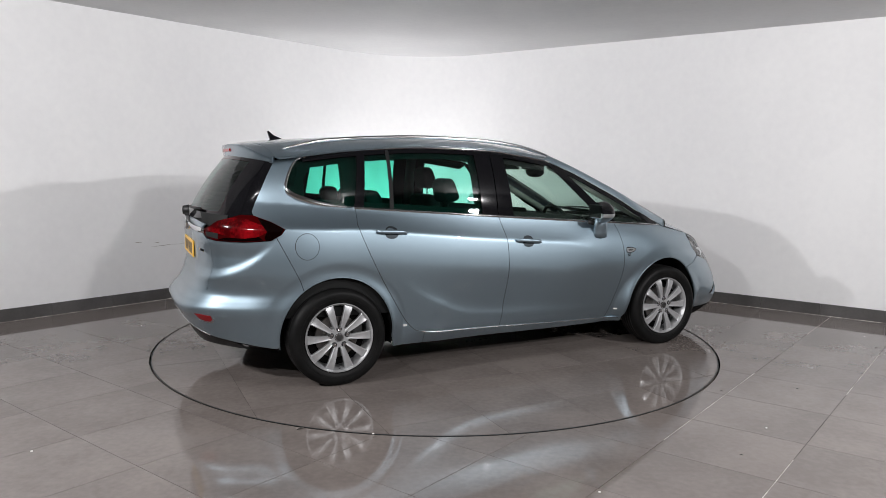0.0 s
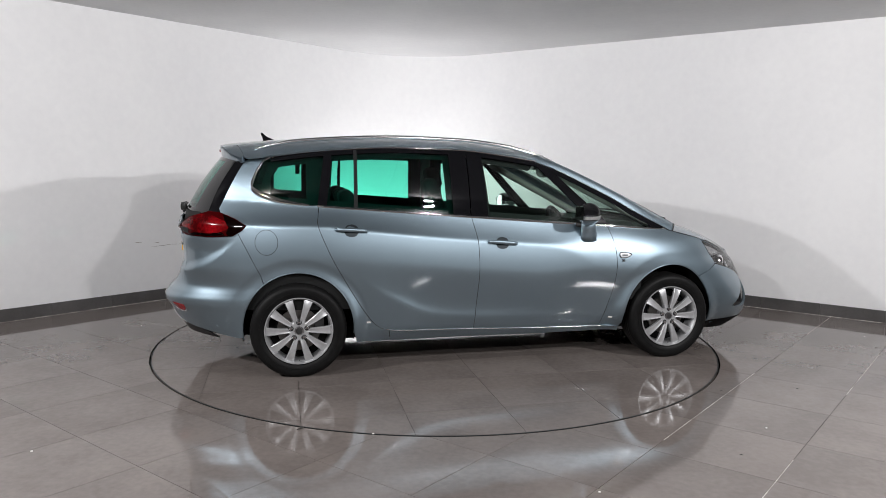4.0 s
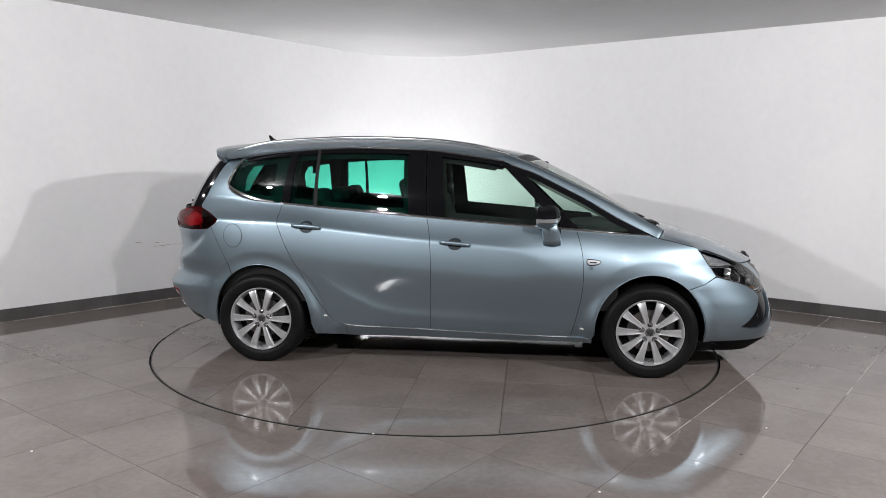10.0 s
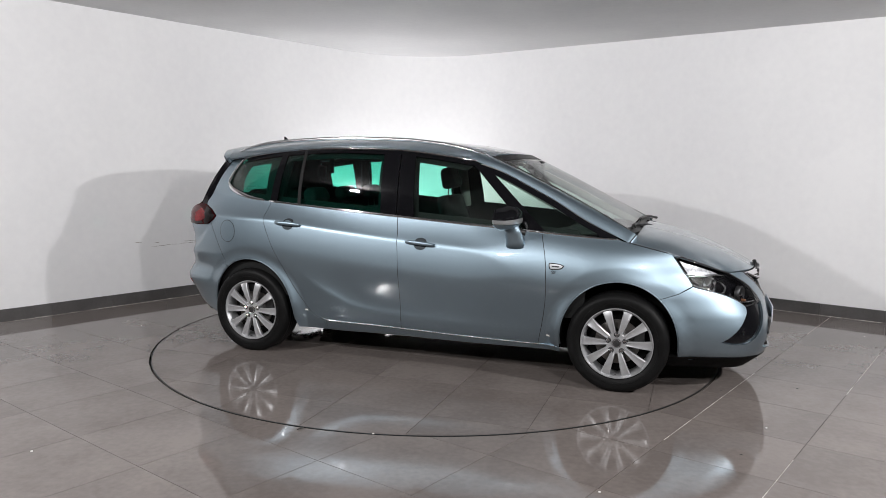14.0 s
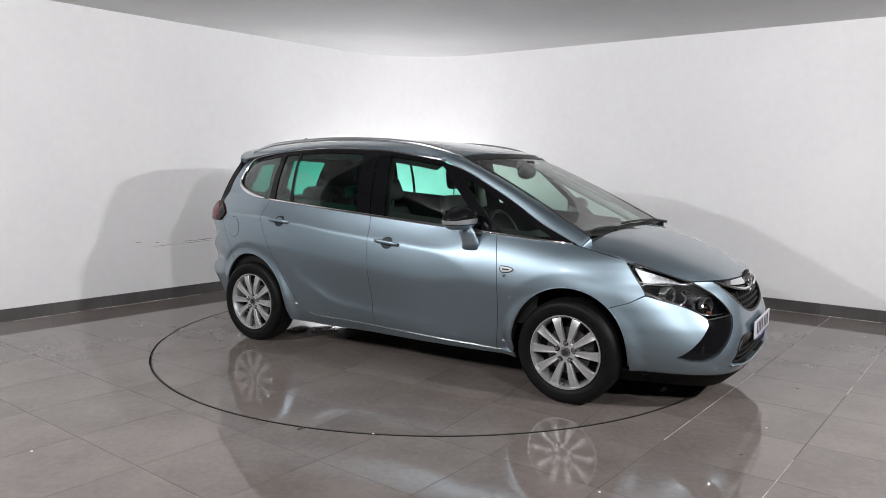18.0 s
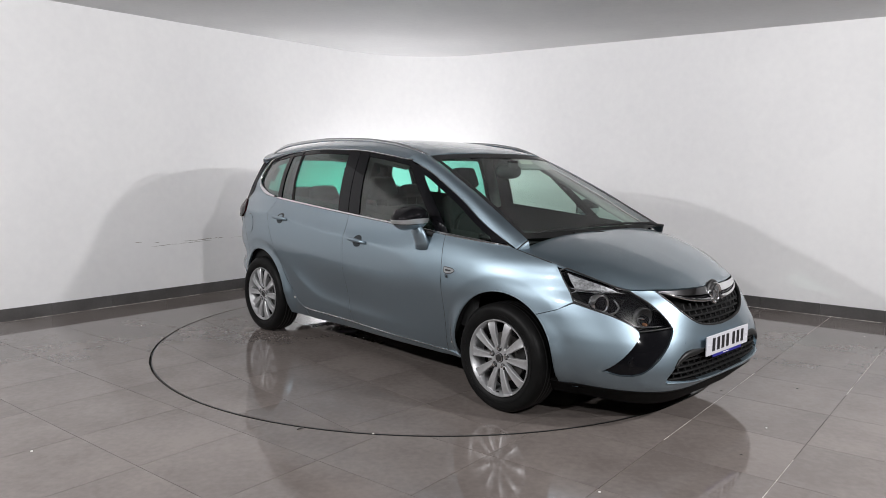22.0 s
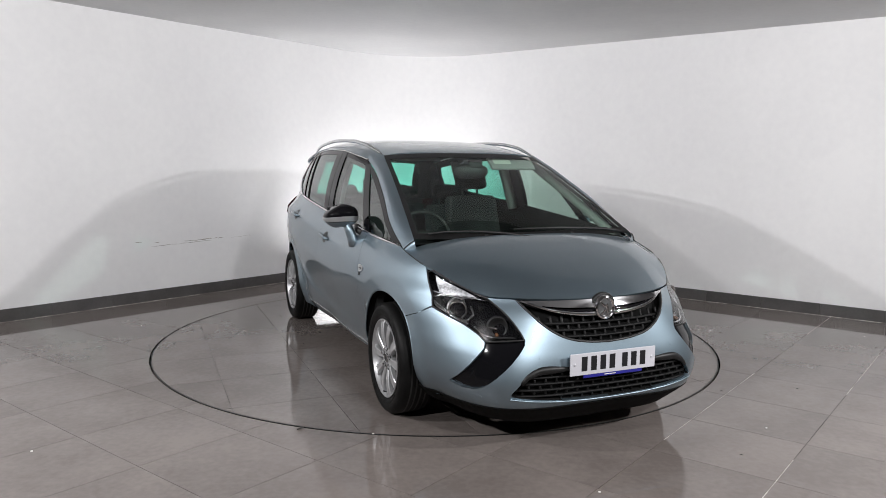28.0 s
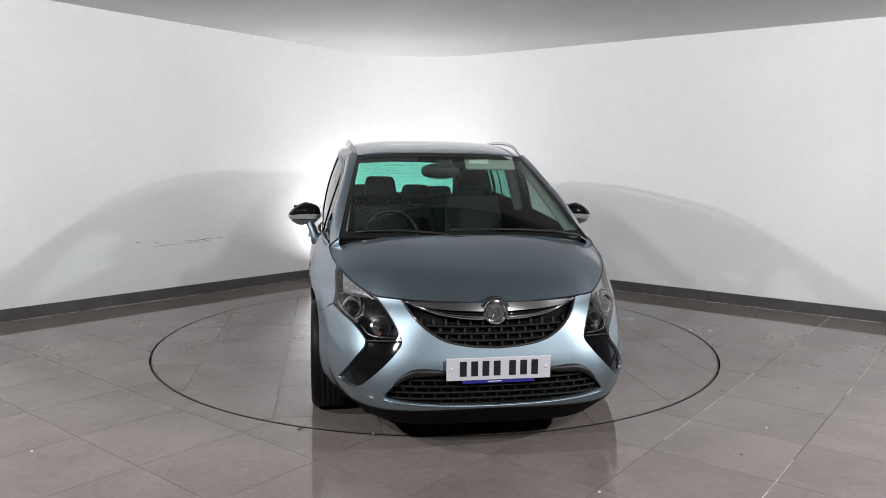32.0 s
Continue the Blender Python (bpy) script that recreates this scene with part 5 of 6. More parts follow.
for s in (-1, 1):
    f0 = side(s)
    f = lambda x, z, f0=f0, s=s: f0(x, z) + Vector((0, s * 0.009 * smooth01((-1.715 - x) / 0.11) * smooth01((x + 2.18) / 0.16), 0))
    o = dense([(-1.713, 1.035), (-1.79, 1.080), (-1.885, 1.118), (-1.96, 1.122), (-2.09, 1.083), (-2.165, 1.022), (-2.155, 0.985), (-2.115, 0.961), (-1.95, 0.957), (-1.80, 0.966), (-1.735, 1.005)], 0.015)
    lamp = panel("tail_lamp", o, f, RED_DEEP, car, "large red wraparound tail lamp", (0.02, 0.02), 0.04, 0.002, lift=0.006)
    o = spline([(-1.795, 1.036), (-1.875, 1.068), (-1.95, 1.098), (-2.03, 1.098), (-2.10, 1.064), (-2.14, 1.024), (-2.06, 0.998), (-1.99, 0.978), (-1.90, 0.985), (-1.85, 1.002)], 0.012, True)
    panel("red_field", o, f, RED_LENS, lamp, "bright red lamp field", (0.02, 0.02), 0.0, 0, lift=0.0072)
    o = dense([(-1.722, 1.034), (-1.79, 1.072), (-1.862, 1.101), (-1.848, 1.06), (-1.822, 1.022), (-1.838, 0.985), (-1.83, 0.968), (-1.80, 0.970), (-1.742, 1.005)], 0.012)
    panel("dark_tip", o, f, RED_DARK, lamp, "dark smoked tip of the lamp", (0.02, 0.02), 0.0, 0, lift=0.0092)
    o = dense([(-1.845, 0.970), (-1.95, 0.963), (-2.10, 0.966), (-2.05, 0.984), (-1.95, 0.980), (-1.87, 0.990)], 0.012)
    panel("dark_foot", o, f, RED_DARK, lamp, "dark smoked lower edge of the lamp", (0.02, 0.02), 0.0, 0, lift=0.0080)
    o = dense([(-2.09, 1.01), (-2.15, 1.012), (-2.145, 0.985), (-2.09, 0.972)], 0.015)
    panel("reverse_light", o, f, TRIM_GREY, lamp, "smoky clear reversing light", (0.02, 0.02), 0, 0, lift=0.0078)
    o = [tz(-s * w, z) for w, z in ((0.555, 0.487), (0.60, 0.484), (0.648, 0.480), (0.642, 0.455), (0.622, 0.438), (0.59, 0.438), (0.56, 0.452))]
    panel("rear_reflector", dense(o, 0.02), T, RED_REFLECTOR, car, "red reflector in the rear bumper", (0.03, 0.02), 0.004, 0, lift=0.003)
    line = [tz(-s * w, z) for w, z in ((0.552, 0.448), (0.575, 0.436), (0.60, 0.431), (0.632, 0.434), (0.650, 0.453))]
    part("reflector_edge", tube(on_nose(line, 0.003, T), 0.003, 5), CHROME, car, "thin bright edge under the reflector", True)

for w, z in ((0.53, 0.375), (-0.53, 0.375), (0.735, 0.34), (-0.735, 0.34)):
    t0 = tz(w, z)[0]
    ring = [(t0 + 0.009 * math.cos(a), z + 0.0095 * math.sin(a)) for a in np.linspace(0, 2 * math.pi, 16, endpoint=False)]
    panel("parking_sensor", ring, T, PAINT, rear_bumper, "round painted parking sensor", (0.02, 0.02), 0.001, 0, lift=0.0012)

# ---------------------------------------------------------------- wheels
SPOKES = 10


def wheel(x, sg):
    w = new("wheel")
    w.parent = car
    w.location = (x, sg * 0.812, HUB_Z - 0.002)
    w.rotation_euler = (0, 0, 0 if sg < 0 else math.pi)
    w["label"] = "ten-spoke silver alloy wheel with black tyre"
    r = TYRE_R
    prof = [(0.227, 0.085), (0.223, 0.06), (0.227, -0.088), (0.237, -0.098), (0.256, -0.105), (0.285, -0.108), (0.300, -0.105), (0.311, -0.096), (r - 0.003, -0.082), (r, -0.06), (r + 0.0005, 0.0), (r, 0.06), (r - 0.006, 0.085), (0.300, 0.10), (0.262, 0.10), (0.231, 0.09)]
    part("tyre", lathe(prof, 72), RUBBER, w, "black road tyre", True, 50)
    for y in (-0.045, -0.015, 0.015, 0.045):
        part("groove", lathe([(r + 0.0012, y - 0.005), (r + 0.0004, y), (r + 0.0012, y + 0.005)], 72), SEAL, w, "dark tread groove", True)
    for rr, yy in ((0.262, -0.1062),):
        part("sidewall_ring", tube([(rr * math.cos(t), yy, rr * math.sin(t)) for t in np.linspace(0, 2 * math.pi, 72, endpoint=False)], 0.0014, 5, closed=True), RUBBER, w, "raised ring on the tyre wall", True)
    prof = [(0.230, -0.094), (0.2285, -0.1), (0.224, -0.1), (0.220, -0.09), (0.213, -0.082), (0.205, -0.04), (0.201, 0.06), (0.227, 0.09)]
    part("rim", lathe(prof, 72), ALLOY, w, "silver rim", True, 40)
    # spokes
    for i in range(SPOKES):
        bm = bmesh.new()
        sec = []
        for rr, hw, y0, d in ((0.040, 0.0125, -0.082, 0.03), (0.075, 0.0155, -0.088, 0.028), (0.115, 0.019, -0.094, 0.026), (0.163, 0.0236, -0.096, 0.024), (0.197, 0.0272, -0.093, 0.022), (0.219, 0.032, -0.085, 0.02)):
            b = 0.0045
            sec.append([bm.verts.new((px, py, rr)) for px, py in ((-hw, y0 + d), (-hw, y0 + b), (-hw + b, y0), (-hw * 0.35, y0 + 0.0022), (hw * 0.35, y0 + 0.0022), (hw - b, y0), (hw, y0 + b), (hw, y0 + d))])
        for a, b in zip(sec, sec[1:]):
            for k in range(7):
                bm.faces.new((a[k], a[k + 1], b[k + 1], b[k]))
        bmesh.ops.rotate(bm, verts=bm.verts, cent=(0, 0, 0), matrix=Matrix.Rotation(2 * math.pi * (i + 0.5) / SPOKES, 3, "Y"))
        part("spoke", bm, ALLOY, w, "", True, 28)
    part("hub", lathe([(0.0, -0.078), (0.030, -0.080), (0.033, -0.084), (0.062, -0.084), (0.070, -0.076), (0.072, -0.03)], 40), ALLOY, w, "silver hub", True, 40)
    part("centre_cap", lathe([(0.0, -0.088), (0.020, -0.088), (0.027, -0.086), (0.029, -0.078)], 28), DARK_METAL, w, "dark centre cap with plain ring", True, 40)
    part("cap_ring", lathe([(0.021, -0.0885), (0.022, -0.0905), (0.025, -0.0895), (0.0265, -0.086)], 28), CHROME, w, "chrome ring on the cap", True)
    for i in range(5):
        t = 2 * math.pi * (i + 0.25) / 5
        c = Vector((0.057 * math.cos(t), 0, 0.057 * math.sin(t)))
        # black disc on the flat hub paints the depth round each bolt
        part("bolt_recess_shade", lathe([(0.0, -0.0848), (0.0185, -0.0848), (0.0195, -0.083)], 18, "Y", c), SEAL, w, "flat dark disc painting the shade of a bolt recess", True)
        part("wheel_bolt", lathe([(0.0, -0.097), (0.009, -0.098), (0.012, -0.095), (0.012, -0.083)], 8, "Y", c), CHROME, w, "bright wheel bolt")
    part("brake_disc", lathe([(0.05, -0.03), (0.145, -0.03), (0.145, -0.012), (0.05, -0.012)], 40), BRAKE, w, "worn steel brake disc", True, 30)
    part("back_plate", lathe([(0.0, 0.0), (0.2, 0.0), (0.2, 0.03)], 40), UNDER, w, "dark wheel back plate", True)
    part("brake_caliper", box((0.07, 0.06, 0.13), (0.135, -0.02, 0.03), 0.012), DARK_METAL, w, "dark brake caliper")
    part("valve", tube([(0.0, -0.085, -0.205), (0.0, -0.105, -0.198)], 0.004, 6), SEAL, w, "rubber valve")
    return w


for x in (AXLE, -AXLE):
    for sg in (-1, 1):
        wheel(x, sg)

# underbody
part("floor_pan", box((3.0, 1.36, 0.09), (0.0, 0, 0.245), 0.01), UNDER, car, "dark floor pan")
part("front_tray", box((0.50, 1.00, 0.06), (1.78, 0, 0.175), 0.02), UNDER, car, "dark engine undertray")
part("rear_axle", tube([(-1.38, -0.62, 0.30), (-1.30, -0.4, 0.26), (-1.30, 0.4, 0.26), (-1.38, 0.62, 0.30)], 0.04, 8), UNDER, car, "dark rear axle beam", True)
part("silencer", box((0.45, 0.55, 0.16), (-1.92, 0.15, 0.30), 0.05, 3), DARK_METAL, car, "dull metal exhaust silencer", True)
part("exhaust_pipe", tube([(1.0, 0.1, 0.21), (-0.9, 0.12, 0.20), (-1.3, 0.3, 0.22), (-1.75, 0.15, 0.27)], 0.03, 8), DARK_METAL, car, "dull exhaust pipe", True)

# ---------------------------------------------------------------- mirrors, wipers, badges
for s in (-1, 1):
    mir = new("door_mirror")
    mir.parent = car
    mir["label"] = "door mirror with black cap and painted stalk"

    def shell(z0, z1, grow=1.0, n=28, m=10):
        """Part of a rounded mirror housing between two heights (shares of its half height)."""
        bm = bmesh.new()
        rings = []
        for i in range(m + 1):
            h = z0 + (z1 - z0) * i / m
            k = max(0.0, 1 - abs(h) ** 2.6) ** (1 / 2.2)
            ring = []
            for j in range(n):
                a = 2 * math.pi * j / n
                ca, sa = math.cos(a), math.sin(a)
                ex = math.copysign(abs(ca) ** 0.75, ca) * 0.088 * k * grow
                ey = math.copysign(abs(sa) ** 0.8, sa) * 0.108 * k * grow
                if ex < 0:
                    ex = max(ex, -0.052)
                ring.append(bm.verts.new((0.655 + ex + 0.05 * (0.5 - sa * s * 0.5) - 0.02, s * 0.975 + ey, 1.108 + h * 0.076 * (1 - (0.5 if h > 0 else 0.25) * max(0.0, ey * s / 0.108) ** 2) - 0.012 * abs(sa) * (1 if sa * s > 0 else 0))))
            rings.append(ring)
        for a, b in zip(rings, rings[1:]):
            for j in range(n):
                bm.faces.new((a[j], a[(j + 1) % n], b[(j + 1) % n], b[j]))
        bm.faces.new(rings[0])
        bm.faces.new(rings[-1])
        return bm
    part("mirror_cap", shell(-0.02, 0.995), BLACK_GLOSS, mir, "gloss black mirror cap", True, 50)
    part("mirror_band", shell(-0.46, -0.03, 1.02), SILVER_BAND, mir, "bright silver band round the mirror", True, 50)
    part("mirror_base", shell(-0.995, -0.53, 0.985), PAINT, mir, "painted lower mirror shell", True, 50)
    part("mirror_glass", box((0.004, 0.15, 0.10), (0.596, s * 0.975, 1.11), 0.02), CHROME, mir, "mirror glass")
    part("mirror_stalk", tube([(0.675, s * 0.945, 1.06), (0.69, s * 0.92, 1.00), (0.70, s * 0.905, 0.95), (0.70, s * 0.895, 0.908)], 0.066, 12, 0.5, up=Vector((1, 0, 0)), taper=lambda k: 0.8 + 0.25 * k), PAINT, mir, "painted mirror stalk", True)
    part("stalk_foot", tube([(0.62, s * 0.855, 1.025), (0.69, s * 0.87, 1.01), (0.76, s * 0.86, 1.0)], 0.022, 8, 0.8), BLACK, mir, "black foot of the mirror", True)
    # wing badge
    f = side(s)
    o = [(0.938, 0.816), (0.97, 0.819), (1.01, 0.815), (1.035, 0.804), (1.02, 0.787), (0.99, 0.778), (0.944, 0.780)]
    o = spline(o, 0.01, True)
    b = panel("wing_badge", o, f, CHROME, car, "chrome badge on the front wing", (0.02, 0.02), 0.004, 0, lift=0.004)
    panel("badge_field", shrink(o, 0.005), f, SILVER_BAND, b, "grey field of the badge", (0.02, 0.02), 0, 0, lift=0.0048)
    panel("badge_bar", dense([(0.955, 0.803), (1.005, 0.802), (1.0, 0.793), (0.957, 0.794)], 0.02), f, INK, b, "plain dark bar on the badge", (0.02, 0.02), 0, 0, lift=0.0054)
    txt = bpy.data.curves.new("badge_letters", "FONT")
    txt.body, txt.size, txt.extrude, txt.align_x = "SE", 0.028, 0.0015, "CENTER"
    tmp = bpy.data.objects.new("tmp", txt)
    me = bpy.data.meshes.new_from_object(tmp)
    bpy.data.objects.remove(tmp)
    me.materials.append(DARK_METAL)
    ob = new("badge_letters", me)
    ob.parent = car
    p = on_side([(0.968, 0.752)], s, 0.003)[0]
    ob.matrix_local = Matrix.Translation(p) @ Matrix.Rotation(math.pi if s > 0 else 0, 4, "Z") @ Matrix.Rotation(math.pi / 2, 4, "X")
    ob["label"] = "small dark letters"

# cowl and wipers
panel("cowl", dense([(-0.75, 1.40), (0.75, 1.40), (0.745, 1.452), (0.5, 1.470), (0, 1.478), (-0.5, 1.470), (-0.745, 1.452)], 0.06), lambda y, x: Vector((x + 0.01, y, bonnet_xy(x, y).z - 0.012 - 0.02 * (1.47 - x) / 0.07)), BLACK, car, "black plastic cowl below the windscreen", (0.08, 0.02), 0.0, 0)


def wiper(pts):
    line = [screen_f(a, b) + Vector((0.012, 0, 0.02)) for a, b in pts]
    line[0] = line[0] + Vector((0.02, 0, 0.0))
    wpr = part("wiper", tube(line, 0.009, 6, taper=lambda k: 1.2 - 0.6 * k), BLACK, car, "black windscreen wiper", True)
    blade = [screen_f(a, b + 0.012) + Vector((0.008, 0, 0.012)) for a, b in pts[1:]]
    part("wiper_blade", tube(blade, 0.006, 6), SEAL, wpr, "rubber wiper blade", True)
wiper([(0.92, -0.02), (0.75, 0.025), (0.45, 0.05), (0.1, 0.06), (-0.12, 0.055)])
wiper([(-0.02, -0.02), (-0.2, 0.02), (-0.5, 0.045), (-0.75, 0.04), (-0.88, 0.02)])
for y in (-0.3, 0.3):
    part("washer_jet", box((0.02, 0.025, 0.012), (1.462, y, 1.03), 0.004), BLACK, car, "small black washer jet")

# ---------------------------------------------------------------- cabin
def seat(x, y, w, back_h, tilt, name, head=True, base_z=0.36, hz=0.16):
    st = new(name)
    st.parent = car
    st["label"] = "charcoal fabric seat with headrest"
    st.location = (x, y, base_z)
    part("cushion", box((0.50, w, 0.16), (0.22, 0, 0.12), 0.05, 3), FABRIC, st, "", True)
    rot = Matrix.Rotation(radians(-tilt), 4, "Y")
    part("backrest", box((0.14, w, back_h), (-0.06 - back_h * 0.5 * math.sin(radians(tilt)), 0, 0.16 + back_h * 0.5), 0.05, 3, rot=rot, taper=(0.8, 0.86)), FABRIC, st, "", True)
    if head:
        tx_ = -0.06 - (back_h + 0.08) * math.sin(radians(tilt)) + 0.03
        part("headrest", box((0.12, 0.28, hz), (tx_, 0, 0.17 + back_h + (0.125 if hz > 0.15 else 0.11)), 0.058, 5, rot=rot, taper=(0.85, 0.85)), FABRIC, st, "", True)
        for d in (-0.06, 0.06):
            part("headrest_post", tube([(tx_ - 0.0, d, 0.14 + back_h), (tx_, d, 0.17 + back_h + 0.06)], 0.006, 6), DARK_METAL, st, "dark headrest post")
    return st


seat(-0.13, -0.38, 0.52, 0.66, 17, "front_seat", base_z=0.30, hz=0.18)
seat(0.02, 0.38, 0.52, 0.68, 15, "front_seat", hz=0.18)
for y in (-0.50, 0.0, 0.50):
    seat(-0.80, y, 0.46 if y else 0.40, 0.56, 18, "middle_seat", hz=0.12)
for y in (-0.32, 0.32):
    seat(-1.50, y, 0.46, 0.50, 14, "back_seat", base_z=0.40, hz=0.10)
bm = bmesh.new()
rows = []
for y in np.linspace(-0.74, 0.74, 19):
    hump = 0.03 * math.exp(-((y + 0.37) / 0.17) ** 2)
    rows.append([bm.verts.new((x, y, z)) for x, z in ((1.42, 0.985), (1.25, 1.0 + hump * 0.3), (1.0, 0.99 + hump), (0.86, 0.965 + hump), (0.80, 0.92 + hump * 0.5), (0.84, 0.75), (0.95, 0.55))])
for a, b in zip(rows, rows[1:]):
    for k in range(6):
        bm.faces.new((a[k], a[k + 1], b[k + 1], b[k]))
part("dashboard", bm, DASH_GREY, car, "dark grey dashboard", True)
ring = [(0.0, 0.185 * math.cos(t), 0.185 * math.sin(t)) for t in np.linspace(0, 2 * math.pi, 40, endpoint=False)]
m = Matrix.Translation((0.68, -0.38, 0.95)) @ Matrix.Rotation(radians(-24), 4, "Y")
sw = part("steering_wheel", tube([m @ Vector(p) for p in ring], 0.015, 8, closed=True), BLACK, car, "black steering wheel", True)
part("wheel_boss", join(box((0.05, 0.16, 0.10), (0.70, -0.38, 0.945), 0.02, rot=Matrix.Rotation(radians(-24), 4, "Y")), box((0.02, 0.36, 0.035), (0.70, -0.38, 0.95), 0.008, rot=Matrix.Rotation(radians(-24), 4, "Y")), box((0.02, 0.035, 0.17), (0.72, -0.38, 0.875), 0.008, rot=Matrix.Rotation(radians(-24), 4, "Y"))), BLACK, sw, "black hub and spokes")
part("steering_column", tube([(0.72, -0.38, 0.93), (0.95, -0.38, 0.86)], 0.05, 8), BLACK, car, "black steering column", True)
bm = bmesh.new()
bmesh.ops.create_uvsphere(bm, u_segments=24, v_segments=14, radius=1.0)
for v in bm.verts:
    v.co = Vector((0.66 + 0.03 * v.co.x, -0.03 + 0.138 * math.copysign(abs(v.co.y) ** 0.8, v.co.y), 1.402 + 0.054 * math.copysign(abs(v.co.z) ** 0.8, v.co.z)))
im = part("inside_mirror", bm, BLACK, car, "black inside mirror", True)
part("mirror_mount", box((0.12, 0.11, 0.07), (0.63, 0.0, 1.448), 0.02, 2), BLACK, im, "black sensor housing")
vs = part("sun_visor", box((0.14, 0.36, 0.02), (0.57, 0.34, 1.462), 0.008, rot=Matrix.Rotation(radians(38), 4, "Y")), LINER, car, "light grey sun visor")
part("visor_label", box((0.05, 0.14, 0.002), (0.582, 0.26, 1.473), 0, rot=Matrix.Rotation(radians(38), 4, "Y")), PAPER, vs, "printed warning label")
vs = part("sun_visor", box((0.16, 0.36, 0.02), (0.33, -0.34, 1.50), 0.008, rot=Matrix.Rotation(radians(12), 4, "Y")), LINER, car, "light grey sun visor folded up")
for s in (-1, 1):
    for (x0, z0), (x1, z1), r in (((0.40, 1.45), (1.34, 0.98), 0.030), ((-0.19, 1.08), (-0.21, 1.52), 0.045), ((-1.21, 1.14), (-1.17, 1.48), 0.04), ((-1.64, 1.30), (-1.60, 1.42), 0.04)):
        a, b = side(s)(x0, z0), side(s)(x1, z1)
        part("inner_pillar", tube([a - Vector((0, s * 0.07, 0)), (a + b) / 2 - Vector((0, s * 0.065, 0)), b - Vector((0, s * 0.07, 0))], r, 8), TRIM_GREY if x0 < -0.5 else LINER, car, "trimmed inner pillar", True)
    o = belt_pts(1.2, -1.75) + dense([(-1.75, 0.45), (1.15, 0.45)], 0.1, False)
    panel("door_lining", o, side(s), TRIM_GREY, car, "dark door lining", (0.1, 0.1), 0.0, 0, lift=-0.05)
    # inner window surrounds
    zs = lambda a, b, dz: [(x, z_belt(x) + dz) for x in np.linspace(a, b, 16)]
    panel("inner_sill_trim", zs(1.15, -1.62, -0.02) + zs(-1.62, 1.10, 0.045), side(s), TRIM_GREY, car, "dark inner window sill", (0.1, 0.04), 0.0, 0, lift=-0.035)
    panel("inner_roof_trim", [(x, z_top(x) + 0.01) for x in np.linspace(0.35, -1.62, 16)] + [(x, z_top(x) - 0.058) for x in np.linspace(-1.62, 0.30, 16)], side(s), TRIM_GREY, car, "dark inner roof edge", (0.1, 0.04), 0.0, 0, lift=-0.035)
    panel("inner_pillar_cover", post((-1.135, -1.165), (-1.32, -1.32)), side(s), TRIM_GREY, car, "dark inner pillar cover", (0.05, 0.05), 0.0, 0, lift=-0.04)
    panel("inner_pillar_cover", post((-0.06, -0.02), (-0.36, -0.34)), side(s), TRIM_GREY, car, "dark inner pillar cover", (0.05, 0.05), 0.0, 0, lift=-0.04)
    o = [(-1.56, 1.18), (-1.85, 1.18), (-1.74, 1.44), (-1.50, 1.46), (-1.56, 1.36)]
    panel("inner_rear_cover", dense(o, 0.05), side(s), TRIM_GREY, car, "dark inner rear pillar cover", (0.05, 0.05), 0.0, 0, lift=-0.04)
panel("tailgate_inner_trim", [tz(w, z) for w, z in [(v, 0.90) for v in np.linspace(-0.70, 0.70, 24)] + [(v, 1.13) for v in np.linspace(0.66, -0.66, 24)]], T, TRIM_GREY, car, "dark inner tailgate trim", (0.1, 0.06), 0, 0, lift=-0.03)
belt = part("seat_belt", box((0.045, 0.006, 0.16), (-1.354, 0.355, 1.50), 0.002), FABRIC, car, "black belt hanging from the roof")
part("belt_buckle", box((0.035, 0.016, 0.07), (-1.354, 0.355, 1.395), 0.006), BLACK, belt, "black belt tongue")
part("load_cover", box((0.30, 1.2, 0.02), (-1.95, 0, 1.02), 0.006), TRIM_GREY, car, "dark parcel cover")
part("rear_bulkhead", box((0.04, 0.9, 0.7), (-2.06, 0, 0.68), 0.01), UNDER, car, "dark inner tailgate")
part("front_bulkhead", box((0.04, 1.5, 0.7), (1.3, 0, 0.62), 0.01), UNDER, car, "dark bulkhead")
part("radiator", box((0.05, 1.2, 0.5), (1.98, 0, 0.47), 0.01), UNDER, car, "dark radiator pack")

# ---------------------------------------------------------------- small marks in the room
random.seed(4)
SPECKS_PALE = [(-2.02, -2.48, 0.008), (1.854, -2.102, 0.008), (0.736, -2.892, 0.008), (-2.621, 0.284, 0.008), (3.723, 0.079, 0.008), (-0.335, -2.221, 0.008)]
SPECKS_DARK = [(1.553, -2.471, 0.011), (3.582, -0.308, 0.011), (2.39, -1.387, 0.011), (1.861, -1.445, 0.011)]
along = -DIR_L
nl = Vector((along.y, -along.x))


def on_wall(s, z, off=0.0012):
    """A point on the west wall, s metres from its reference, at height z."""
    p = CORNER + DIR_L * s + nl * off
    return (p.x, p.y, z)


